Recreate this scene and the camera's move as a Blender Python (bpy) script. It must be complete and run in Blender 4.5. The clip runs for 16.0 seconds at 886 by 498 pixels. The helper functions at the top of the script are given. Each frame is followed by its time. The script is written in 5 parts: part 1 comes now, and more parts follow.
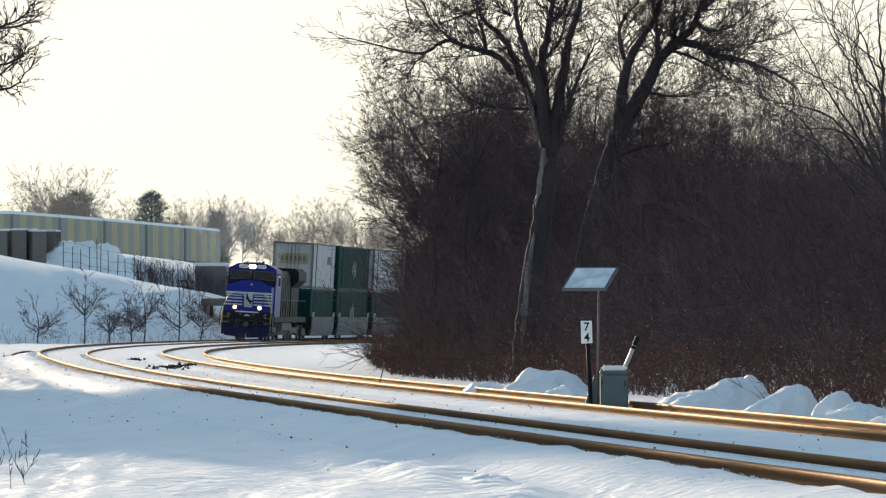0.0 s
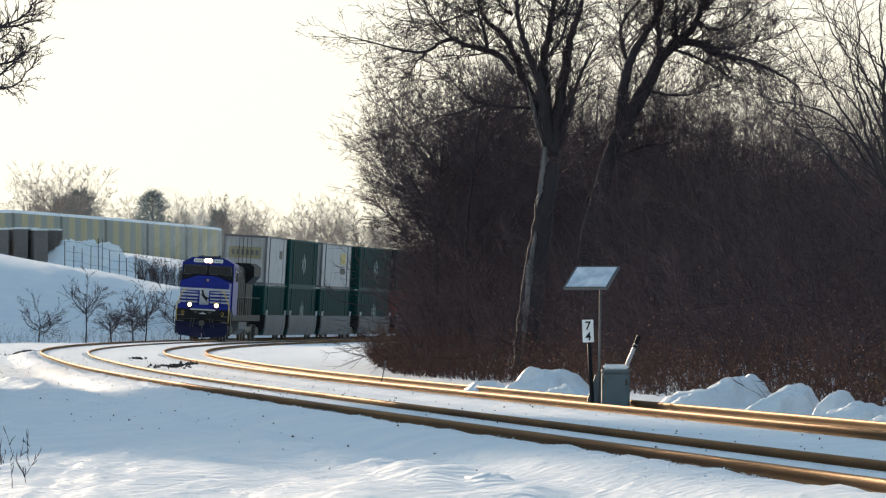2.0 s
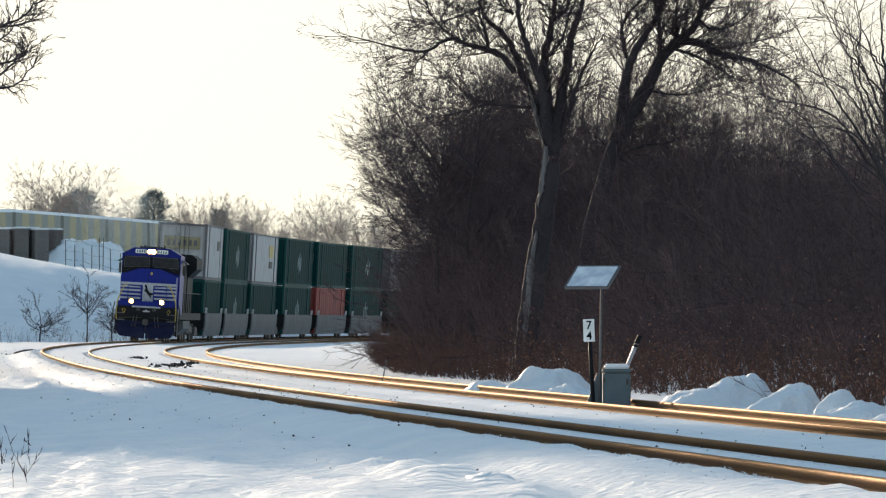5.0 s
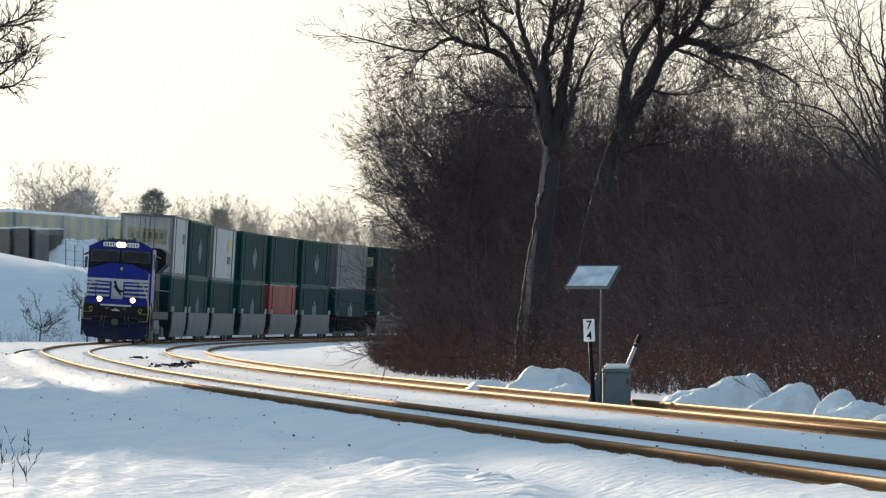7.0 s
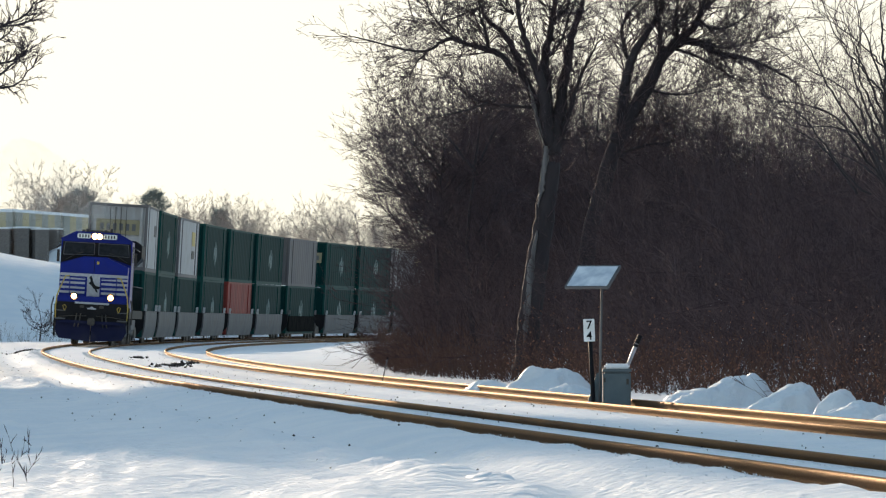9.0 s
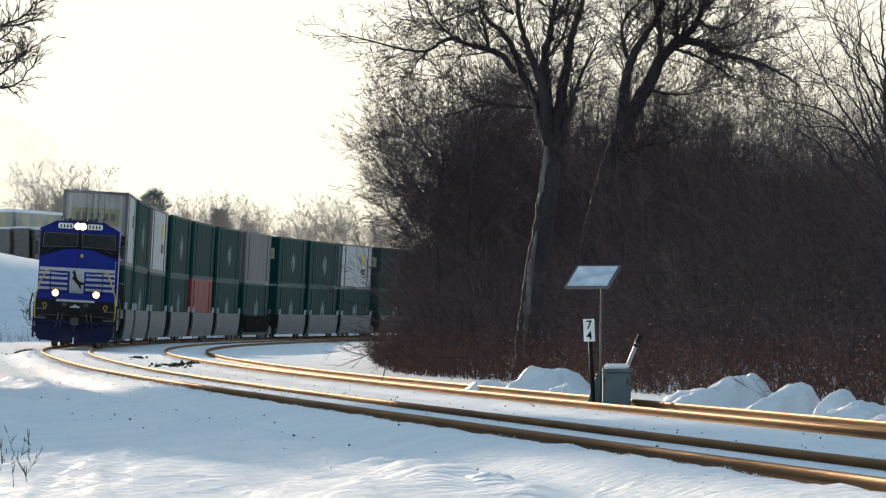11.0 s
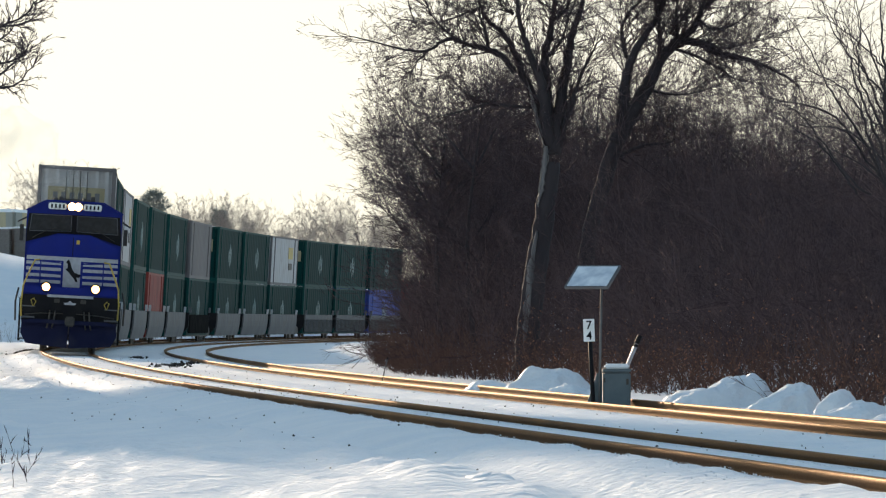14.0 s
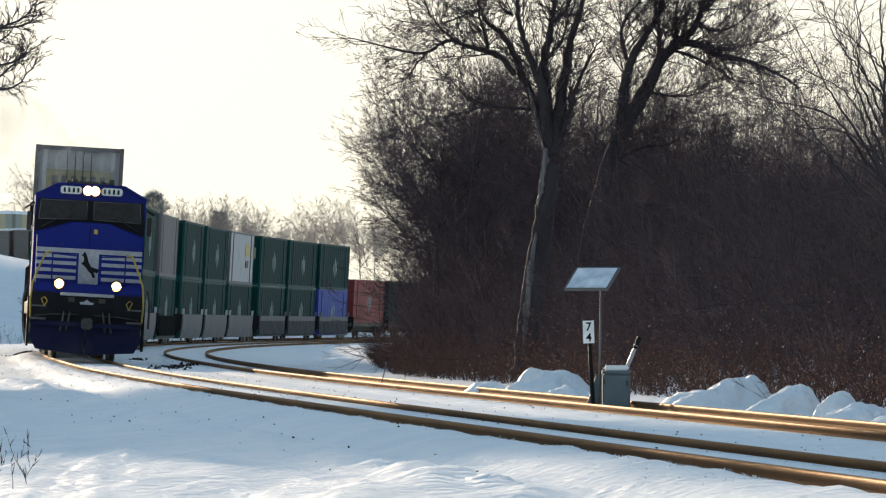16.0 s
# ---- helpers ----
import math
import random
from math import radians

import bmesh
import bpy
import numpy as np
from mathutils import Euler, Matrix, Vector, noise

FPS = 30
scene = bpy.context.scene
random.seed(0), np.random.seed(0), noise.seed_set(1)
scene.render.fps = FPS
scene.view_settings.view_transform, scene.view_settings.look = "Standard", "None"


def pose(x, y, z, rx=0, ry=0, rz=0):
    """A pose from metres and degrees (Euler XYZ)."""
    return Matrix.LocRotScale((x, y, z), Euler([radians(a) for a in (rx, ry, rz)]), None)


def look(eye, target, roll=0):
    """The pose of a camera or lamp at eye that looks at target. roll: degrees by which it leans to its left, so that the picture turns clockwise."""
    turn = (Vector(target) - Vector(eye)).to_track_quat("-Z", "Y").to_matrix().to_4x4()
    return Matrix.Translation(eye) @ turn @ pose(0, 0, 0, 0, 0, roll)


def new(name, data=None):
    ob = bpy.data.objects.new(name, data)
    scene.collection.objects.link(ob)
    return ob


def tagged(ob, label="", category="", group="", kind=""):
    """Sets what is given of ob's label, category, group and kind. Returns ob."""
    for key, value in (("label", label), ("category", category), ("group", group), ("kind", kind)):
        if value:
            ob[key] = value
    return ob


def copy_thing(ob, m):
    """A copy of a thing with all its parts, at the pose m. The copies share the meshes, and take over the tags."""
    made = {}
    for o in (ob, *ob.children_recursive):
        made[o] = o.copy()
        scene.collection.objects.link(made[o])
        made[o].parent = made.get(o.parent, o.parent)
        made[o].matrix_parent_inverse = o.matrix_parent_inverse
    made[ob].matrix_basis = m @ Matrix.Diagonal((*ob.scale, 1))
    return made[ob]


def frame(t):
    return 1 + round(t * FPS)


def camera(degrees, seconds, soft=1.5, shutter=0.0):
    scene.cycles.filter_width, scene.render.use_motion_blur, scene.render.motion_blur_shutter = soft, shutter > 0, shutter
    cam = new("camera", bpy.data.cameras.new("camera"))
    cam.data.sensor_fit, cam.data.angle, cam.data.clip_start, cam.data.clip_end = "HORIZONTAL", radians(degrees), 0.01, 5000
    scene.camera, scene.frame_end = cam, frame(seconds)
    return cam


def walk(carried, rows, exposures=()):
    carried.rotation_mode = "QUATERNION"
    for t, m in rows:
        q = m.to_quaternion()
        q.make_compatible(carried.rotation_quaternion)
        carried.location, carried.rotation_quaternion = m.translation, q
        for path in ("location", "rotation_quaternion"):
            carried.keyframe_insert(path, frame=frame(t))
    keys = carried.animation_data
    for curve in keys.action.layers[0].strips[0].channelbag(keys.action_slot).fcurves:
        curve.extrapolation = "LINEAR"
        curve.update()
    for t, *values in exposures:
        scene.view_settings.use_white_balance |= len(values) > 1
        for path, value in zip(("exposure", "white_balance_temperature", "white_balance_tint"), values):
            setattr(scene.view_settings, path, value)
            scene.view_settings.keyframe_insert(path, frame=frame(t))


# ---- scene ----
TINT = 12
EXPOSURE, KELVIN, SKY, SUN = 1.92, 6030, 0.15, 1.75
HAZE_LIMIT = (2.56, 2.36, 1.83)
# Camera: a long lens low beside the track; world x to the right, y away from the camera, z = 0 at the low rail.
EYE_Z, FOCAL = 0.9013, 11900.0
cam = camera(2 * math.degrees(math.atan(784 / FOCAL)), 16.0, soft=1.25)
TILT = 90 + math.degrees(math.atan(135.4 / FOCAL))
DRIFT = [(0, 0, 0), (1, 1.7, -1.5), (3, 3.0, -2.0), (4, 3.7, -2.5), (6.5, 4.3, -3.3), (9, 4.5, -3.3),
         (12, 4.3, -3.4), (14.5, 4.2, -3.0), (15.5, 4.0, -1.6), (16, 3.5, -0.2)]
walk(cam, [(t, pose(0, 0, EYE_Z, TILT + math.degrees(b / FOCAL), 0, math.degrees(a / FOCAL))) for t, a, b in DRIFT],
     exposures=[(0, EXPOSURE, KELVIN, TINT), (16, EXPOSURE, KELVIN, TINT)])

# Sky and sun: clear winter evening, the sun low, ahead and to the left.
SUN_ELEV, SUN_LEFT = radians(9.5), radians(14)
world = bpy.data.worlds.new("winter_sky")
scene.world = world
world.use_nodes = True
wn = world.node_tree.nodes
sky = wn.new("ShaderNodeTexSky")
sky.sky_type, sky.sun_disc = "NISHITA", False
sky.sun_elevation, sky.sun_rotation = SUN_ELEV, -SUN_LEFT
sky.dust_density, sky.air_density, sky.ozone_density = 0.15, 0.75, 1.2
wn["Background"].inputs[1].default_value = SKY
# thin high haze evens the glow round the sun to a cream white: c / (1 + c / limit)
haze_ratio, haze_sum, haze_out = (wn.new("ShaderNodeVectorMath") for _ in range(3))
haze_ratio.operation, haze_sum.operation, haze_out.operation = "DIVIDE", "ADD", "DIVIDE"
haze_ratio.inputs[1].default_value, haze_sum.inputs[1].default_value = HAZE_LIMIT, (1, 1, 1)
world.node_tree.links.new(sky.outputs[0], haze_ratio.inputs[0])
world.node_tree.links.new(haze_ratio.outputs[0], haze_sum.inputs[0])
world.node_tree.links.new(sky.outputs[0], haze_out.inputs[0])
world.node_tree.links.new(haze_sum.outputs[0], haze_out.inputs[1])
world.node_tree.links.new(haze_out.outputs[0], wn["Background"].inputs[0])
sun = new("sun", bpy.data.lights.new("sun", "SUN"))
sun.data.energy, sun.data.angle, sun.data.color = SUN, radians(0.6), (1.0, 0.76, 0.5)
sun.matrix_world = look((-math.sin(SUN_LEFT) * math.cos(SUN_ELEV) * 100, math.cos(SUN_LEFT) * math.cos(SUN_ELEV) * 100, math.sin(SUN_ELEV) * 100), (0, 0, 0))


# ---- materials ----
def material(name, color, rough=0.6, metal=0.0, color2=None, scale=8.0, fine=60.0, bump=0.0, bump_scale=40.0, spread=0.5,
             island=0.0, coords="Object", stretch=(1, 1, 1), spec=0.5, dirt=None, dirt_amount=0.0, dirt_scale=1.5):
    """A rough or glossy surface with variation at a broad and a fine scale, and dirt in patches of its own."""
    m = bpy.data.materials.new(name)
    m.use_nodes = True
    n, link = m.node_tree.nodes, m.node_tree.links.new
    b = n["Principled BSDF"]
    b.inputs["Roughness"].default_value, b.inputs["Metallic"].default_value = rough, metal
    b.inputs["Specular IOR Level"].default_value = spec
    at = n.new("ShaderNodeTexCoord")
    mp = n.new("ShaderNodeMapping")
    mp.inputs["Scale"].default_value = stretch
    link(at.outputs[coords], mp.inputs[0])
    a, f = n.new("ShaderNodeTexNoise"), n.new("ShaderNodeTexNoise")
    a.inputs["Scale"].default_value, f.inputs["Scale"].default_value = scale, fine
    a.inputs["Detail"].default_value = 4
    link(mp.outputs[0], a.inputs["Vector"]), link(mp.outputs[0], f.inputs["Vector"])
    color2 = color2 or tuple(min(1, c * 1.35 + 0.01) for c in color)
    mix = n.new("ShaderNodeMix")
    mix.data_type = "RGBA"
    mix.inputs[6].default_value, mix.inputs[7].default_value = (*color, 1), (*color2, 1)
    add = n.new("ShaderNodeMath")
    add.operation = "MULTIPLY_ADD"
    add.inputs[1].default_value = spread
    link(f.outputs["Fac"], add.inputs[0])
    sub = n.new("ShaderNodeMapRange")
    sub.inputs[1].default_value, sub.inputs[2].default_value = 0.3, 0.7
    sub.inputs[3].default_value, sub.inputs[4].default_value = -spread / 2, 1 - spread / 2
    link(a.outputs["Fac"], sub.inputs[0]), link(sub.outputs[0], add.inputs[2])
    link(add.outputs[0], mix.inputs[0])
    out = mix.outputs[2]
    if dirt:
        d = n.new("ShaderNodeTexNoise")
        d.inputs["Scale"].default_value, d.inputs["Detail"].default_value = dirt_scale, 6
        link(mp.outputs[0], d.inputs["Vector"])
        r = n.new("ShaderNodeMapRange")
        r.inputs[1].default_value, r.inputs[2].default_value, r.inputs[4].default_value = 0.5, 0.72, dirt_amount
        link(d.outputs["Fac"], r.inputs[0])
        mix2 = n.new("ShaderNodeMix")
        mix2.data_type = "RGBA"
        mix2.inputs[7].default_value = (*dirt, 1)
        link(r.outputs[0], mix2.inputs[0]), link(out, mix2.inputs[6])
        out = mix2.outputs[2]
    if island:
        g = n.new("ShaderNodeNewGeometry")
        hsv = n.new("ShaderNodeHueSaturation")
        r = n.new("ShaderNodeMapRange")
        r.inputs[3].default_value, r.inputs[4].default_value = 1 - island, 1 + island
        link(g.outputs["Random Per Island"], r.inputs[0]), link(r.outputs[0], hsv.inputs["Value"]), link(out, hsv.inputs["Color"])
        out = hsv.outputs[0]
    link(out, b.inputs["Base Color"])
    if bump:
        bn, bt = n.new("ShaderNodeBump"), n.new("ShaderNodeTexNoise")
        bt.inputs["Scale"].default_value, bt.inputs["Detail"].default_value = bump_scale, 5
        link(mp.outputs[0], bt.inputs["Vector"])
        bn.inputs["Strength"].default_value, bn.inputs["Distance"].default_value = 1.0, bump
        link(bt.outputs["Fac"], bn.inputs["Height"]), link(bn.outputs[0], b.inputs["Normal"])
    return m


def glow(name, color, strength):
    m = material(name, color, 0.2)
    b = m.node_tree.nodes["Principled BSDF"]
    b.inputs["Emission Color"].default_value, b.inputs["Emission Strength"].default_value = (*color, 1), strength
    return m


SNOW = material("snow", (0.78, 0.82, 0.87), 0.55, color2=(0.88, 0.89, 0.91), scale=0.8, fine=12, bump=0.075, bump_scale=7.0, spec=0.08)
SNOW_BANK = material("bank_snow", (0.78, 0.81, 0.86), 0.6, color2=(0.88, 0.89, 0.9), scale=0.25, fine=2, bump=0.05, bump_scale=1.6, spec=0.2,
                     dirt=(0.5, 0.48, 0.46), dirt_amount=0.25, dirt_scale=0.4)
# Rust and grime; the dark blotches also carry broken tree shade along the rails.
RAIL = material("rail_steel", (0.08, 0.045, 0.022), 0.62, 0.45, spec=0.25, color2=(0.16, 0.088, 0.036), scale=1.2, fine=30, stretch=(1, 0.3, 1), bump=0.004, bump_scale=45, dirt=(0.03, 0.019, 0.012), dirt_amount=0.75, dirt_scale=0.45)
# The golden glint of the low sun is put into the gloss tint.
RAIL.node_tree.nodes["Principled BSDF"].inputs["Specular Tint"].default_value = (0.85, 0.5, 0.2, 1)
BALLAST = material("ballast", (0.045, 0.042, 0.04), 0.95, island=0.5, spec=0.0)
BARK = material("bark", (0.026, 0.021, 0.025), 0.95, color2=(0.05, 0.041, 0.044), scale=3, fine=25, stretch=(1, 1, 0.25), bump=0.02, bump_scale=14)
BARE_WOOD = material("bare_weathered_wood", (0.045, 0.043, 0.046), 0.85, color2=(0.2, 0.19, 0.19), scale=9, fine=40, stretch=(1, 1, 0.1), bump=0.01, bump_scale=20)
TWIG = material("twig_bark", (0.058, 0.043, 0.048), 0.95, spec=0.1, island=0.35, scale=1)
BRUSH = material("brush_stems", (0.064, 0.047, 0.053), 0.95, spec=0.05, color2=(0.106, 0.077, 0.078), island=0.4, scale=0.5)
DRY_LEAF = material("dry_leaves", (0.2, 0.09, 0.05), 0.8, island=0.4)
# Distance haze is put into this paler colour of the far twigs and trunks.
FAR_TWIG = material("hazed_twigs", (0.28, 0.235, 0.21), 0.9, island=0.2)
# Needle green lightened to carry the haze in front of the evergreens.
NEEDLE = material("hazed_needles", (0.18, 0.2, 0.19), 0.9, island=0.3)
BLACK = material("black_paint", (0.006, 0.006, 0.009), 0.6, spec=0.15, color2=(0.014, 0.013, 0.014), scale=2, dirt=(0.03, 0.025, 0.022), dirt_amount=0.4)
BLUE = material("royal_blue_paint", (0.002, 0.011, 0.17), 0.4, spec=0.2, color2=(0.003, 0.015, 0.21), scale=1, dirt=(0.02, 0.025, 0.09), dirt_amount=0.35)
WHITE = material("white_paint", (0.34, 0.34, 0.37), 0.4, dirt=(0.35, 0.33, 0.31), dirt_amount=0.5)
YELLOW = material("yellow_paint", (0.42, 0.3, 0.035), 0.5, color2=(0.5, 0.37, 0.06), scale=4, dirt=(0.2, 0.16, 0.07), dirt_amount=0.7, dirt_scale=3)
STEEL = material("dark_steel", (0.04, 0.038, 0.036), 0.6, 0.3, color2=(0.09, 0.075, 0.06))
GLASS = material("cab_glass", (0.015, 0.018, 0.022), 0.12, spec=0.15)
PLATE = material("number_panel", (0.75, 0.75, 0.7), 0.5)
LAMP = glow("lamp_lens", (1.0, 0.84, 0.56), 26.0)
# The warm halo round each lamp is put into this disc's own glow.
HALO_REFLECTOR = glow("lamp_halo_reflector", (1.0, 0.5, 0.16), 1.6)
PLOW = material("dusty_navy_paint", (0.004, 0.006, 0.034), 0.6, spec=0.15, color2=(0.01, 0.012, 0.045), scale=2, dirt=(0.03, 0.03, 0.045), dirt_amount=0.5)
EMBLEM = material("faded_white_emblem", (0.17, 0.235, 0.23), 0.6)
TEAL = material("green_container_paint", (0.002, 0.026, 0.026), 0.65, spec=0.06, color2=(0.003, 0.036, 0.036), scale=0.6, dirt=(0.008, 0.032, 0.031), dirt_amount=0.4, dirt_scale=0.8)
TEAL_FRAME = material("green_frame_paint", (0.005, 0.048, 0.045), 0.6, spec=0.1, color2=(0.008, 0.062, 0.058), scale=0.8, dirt=(0.04, 0.05, 0.045), dirt_amount=0.6)
DARK_SIDE = material("sooty_black_steel", (0.014, 0.014, 0.015), 0.95, spec=0.0, color2=(0.03, 0.028, 0.026), scale=1.5)
WHITE_BOX = material("white_container_paint", (0.43, 0.42, 0.42), 0.6, spec=0.2, color2=(0.46, 0.46, 0.47), scale=0.6, dirt=(0.3, 0.27, 0.24), dirt_amount=0.6, dirt_scale=0.8)
GREY_BOX = material("grey_container_paint", (0.12, 0.11, 0.12), 0.6, spec=0.2, color2=(0.16, 0.15, 0.15), scale=0.6, dirt=(0.14, 0.12, 0.11), dirt_amount=0.6)
RED_BOX = material("red_container_paint", (0.15, 0.022, 0.02), 0.6, spec=0.2, color2=(0.3, 0.05, 0.04), scale=0.6, dirt=(0.16, 0.06, 0.05), dirt_amount=0.5)
BLUE_BOX = material("blue_container_paint", (0.015, 0.04, 0.25), 0.6, spec=0.2, color2=(0.03, 0.07, 0.34), scale=0.6, dirt=(0.06, 0.07, 0.2), dirt_amount=0.5)
WELL_GREY = material("well_car_grey", (0.11, 0.11, 0.12), 0.65, spec=0.12, color2=(0.17, 0.17, 0.17), scale=0.7, dirt=(0.12, 0.1, 0.09), dirt_amount=0.7)
RACK_YELLOW = material("autorack_yellow", (0.36, 0.3, 0.17), 0.7, color2=(0.42, 0.36, 0.21), scale=0.3)
RACK_GREY = material("autorack_galvanised", (0.23, 0.245, 0.22), 0.7, color2=(0.28, 0.285, 0.25), scale=0.3)
PALLET = material("weathered_pallet_wood", (0.12, 0.11, 0.105), 0.9, island=0.45)
CASE = material("cabinet_grey_green", (0.07, 0.1, 0.115), 0.55, color2=(0.1, 0.13, 0.145), scale=4)
PANEL = material("solar_cells", (0.03, 0.05, 0.09), 0.12, spec=0.8)
ROCK = material("grey_rock", (0.12, 0.11, 0.1), 0.9, bump=0.02, bump_scale=6)
WOOD = material("weathered_wood", (0.14, 0.11, 0.09), 0.85)


def smoke_material():
    """Thin grey smoke: mostly clear, denser in drifting patches."""
    m = bpy.data.materials.new("exhaust_smoke")
    m.use_nodes = True
    n, link = m.node_tree.nodes, m.node_tree.links.new
    b = n["Principled BSDF"]
    b.inputs["Base Color"].default_value, b.inputs["Roughness"].default_value, b.inputs["Specular IOR Level"].default_value = (0.75, 0.72, 0.68, 1), 1.0, 0.0
    t, r = n.new("ShaderNodeTexNoise"), n.new("ShaderNodeMapRange")
    t.inputs["Scale"].default_value, t.inputs["Detail"].default_value = 1.4, 5
    r.inputs[1].default_value, r.inputs[2].default_value, r.inputs[4].default_value = 0.35, 0.8, 0.16
    link(n.new("ShaderNodeTexCoord").outputs["Object"], t.inputs["Vector"])
    link(t.outputs["Fac"], r.inputs[0]), link(r.outputs[0], b.inputs["Alpha"])
    return m


SMOKE = smoke_material()


# ---- building blocks ----
def part(name, bm, mat, parent=None, label=""):
    me = bpy.data.meshes.new(name)
    bm.to_mesh(me)
    bm.free()
    for one in (mat if isinstance(mat, (list, tuple)) else [mat]):
        me.materials.append(one)
    ob = new(name, me)
    ob.parent = parent
    return tagged(ob, label) if label else ob


def empty(name, label, category, group="", kind="", m=None):
    ob = tagged(new(name), label, category, group, kind)
    ob.empty_display_size = 0.3
    if m is not None:
        ob.matrix_world = m
    return ob


def add_box(bm, x0, x1, y0, y1, z0, z1, bevel=0.0, mat=0):
    r = bmesh.ops.create_cube(bm, size=1, matrix=Matrix.Translation(((x0 + x1) / 2, (y0 + y1) / 2, (z0 + z1) / 2)) @ Matrix.Diagonal((abs(x1 - x0), abs(y1 - y0), abs(z1 - z0), 1)))
    faces = {f for v in r["verts"] for f in v.link_faces}
    for f in faces:
        f.material_index = mat
    if bevel:
        edges = {e for f in faces for e in f.edges}
        bmesh.ops.bevel(bm, geom=list(edges), offset=bevel, segments=2, affect="EDGES")
    return bm


def box(x0, x1, y0, y1, z0, z1, bevel=0.0):
    return add_box(bmesh.new(), x0, x1, y0, y1, z0, z1, bevel)


def add_prism(bm, outline, y0, y1, axis="y", mat=0):
    """An outline of (x, z) pairs pushed from y0 to y1; axis x takes (y, z) pairs along x."""
    place = (lambda p, d: (p[0], d, p[1])) if axis == "y" else (lambda p, d: (d, p[0], p[1])) if axis == "x" else (lambda p, d: (p[0], p[1], d))
    a, b = ([bm.verts.new(place(p, d)) for p in outline] for d in (y0, y1))
    k = len(outline)
    fs = [bm.faces.new(a), bm.faces.new(b[::-1])] + [bm.faces.new((a[i], b[i], b[(i + 1) % k], a[(i + 1) % k])) for i in range(k)]
    for f in fs:
        f.material_index = mat
    bmesh.ops.recalc_face_normals(bm, faces=fs)
    return bm


def prism(outline, y0, y1, axis="y"):
    return add_prism(bmesh.new(), outline, y0, y1, axis)


def add_tube(bm, points, radii, sides=8, mat=0):
    rings, pts = [], [Vector(p) for p in points]
    if not isinstance(radii, (list, tuple)):
        radii = [radii] * len(pts)
    for i, p in enumerate(pts):
        d = (pts[min(i + 1, len(pts) - 1)] - pts[max(i - 1, 0)]).normalized()
        u = d.cross(Vector((0.0, 1.0, 0.02)) if abs(d.y) < 0.9 else Vector((1, 0, 0))).normalized()
        v = d.cross(u)
        rings.append([bm.verts.new(p + (u * math.cos(a) + v * math.sin(a)) * radii[i]) for a in (2 * math.pi * k / sides for k in range(sides))])
    for a, b in zip(rings, rings[1:]):
        for k in range(sides):
            f = bm.faces.new((a[k], a[(k + 1) % sides], b[(k + 1) % sides], b[k]))
            f.smooth, f.material_index = True, mat
    bm.faces.new(rings[0][::-1]).material_index = mat
    bm.faces.new(rings[-1]).material_index = mat
    return bm


def tube(points, radii, sides=8):
    return add_tube(bmesh.new(), points, radii, sides)


def disc(x, y, z, r, depth, axis="y", sides=20):
    d = {"y": (0, depth, 0), "x": (depth, 0, 0), "z": (0, 0, depth)}[axis]
    return tube([(x, y, z), (x + d[0], y + d[1], z + d[2])], r, sides)


def mesh_from(name, verts, faces, mat, parent=None):
    """A mesh from arrays of vertices and of three- or four-cornered faces."""
    me = bpy.data.meshes.new(name)
    k = faces.shape[1]
    me.vertices.add(len(verts)), me.loops.add(faces.size), me.polygons.add(len(faces))
    me.vertices.foreach_set("co", np.asarray(verts, "f").ravel())
    me.loops.foreach_set("vertex_index", faces.astype("i").ravel())
    me.polygons.foreach_set("loop_start", np.arange(0, faces.size, k, dtype="i"))
    me.update(calc_edges=True)
    me.materials.append(mat)
    ob = new(name, me)
    ob.parent = parent
    return ob


def stick_arrays(p0, p1, r0, r1, tip):
    """Three-sided sticks from p0 to p1, as vertices and triangles; where tip is set they end in a point."""
    d = p1 - p0
    d = d / np.maximum(np.linalg.norm(d, axis=1, keepdims=True), 1e-6)
    ref = np.where(np.abs(d[:, 2:3]) > 0.9, np.array([[1.0, 0, 0]]), np.array([[0, 0, 1.0]]))
    u = np.cross(d, ref)
    u /= np.maximum(np.linalg.norm(u, axis=1, keepdims=True), 1e-6)
    v = np.cross(d, u)
    ring = [(u * math.cos(a) + v * math.sin(a)) for a in (0.0, 2.0944, 4.1888)]
    foot = np.stack([p0 + o * r0[:, None] for o in ring], 1)
    head = np.stack([p1 + o * r1[:, None] for o in ring], 1)
    body = ~tip
    nb, nt = int(body.sum()), int(tip.sum())
    prisms = np.concatenate([foot[body], head[body]], 1).reshape(-1, 3)
    spikes = np.concatenate([foot[tip], p1[tip][:, None]], 1).reshape(-1, 3)
    a = np.array([[k, (k + 1) % 3, 3 + k] for k in range(3)] + [[(k + 1) % 3, 3 + (k + 1) % 3, 3 + k] for k in range(3)])
    b = np.array([[k, (k + 1) % 3, 3] for k in range(3)])
    tris = np.concatenate([(np.arange(nb)[:, None, None] * 6 + a[None]).reshape(-1, 3), (nb * 6 + np.arange(nt)[:, None, None] * 4 + b[None]).reshape(-1, 3)])
    return np.concatenate([prisms, spikes]), tris


def unit(a):
    return a / np.maximum(np.linalg.norm(a, axis=1, keepdims=True), 1e-6)


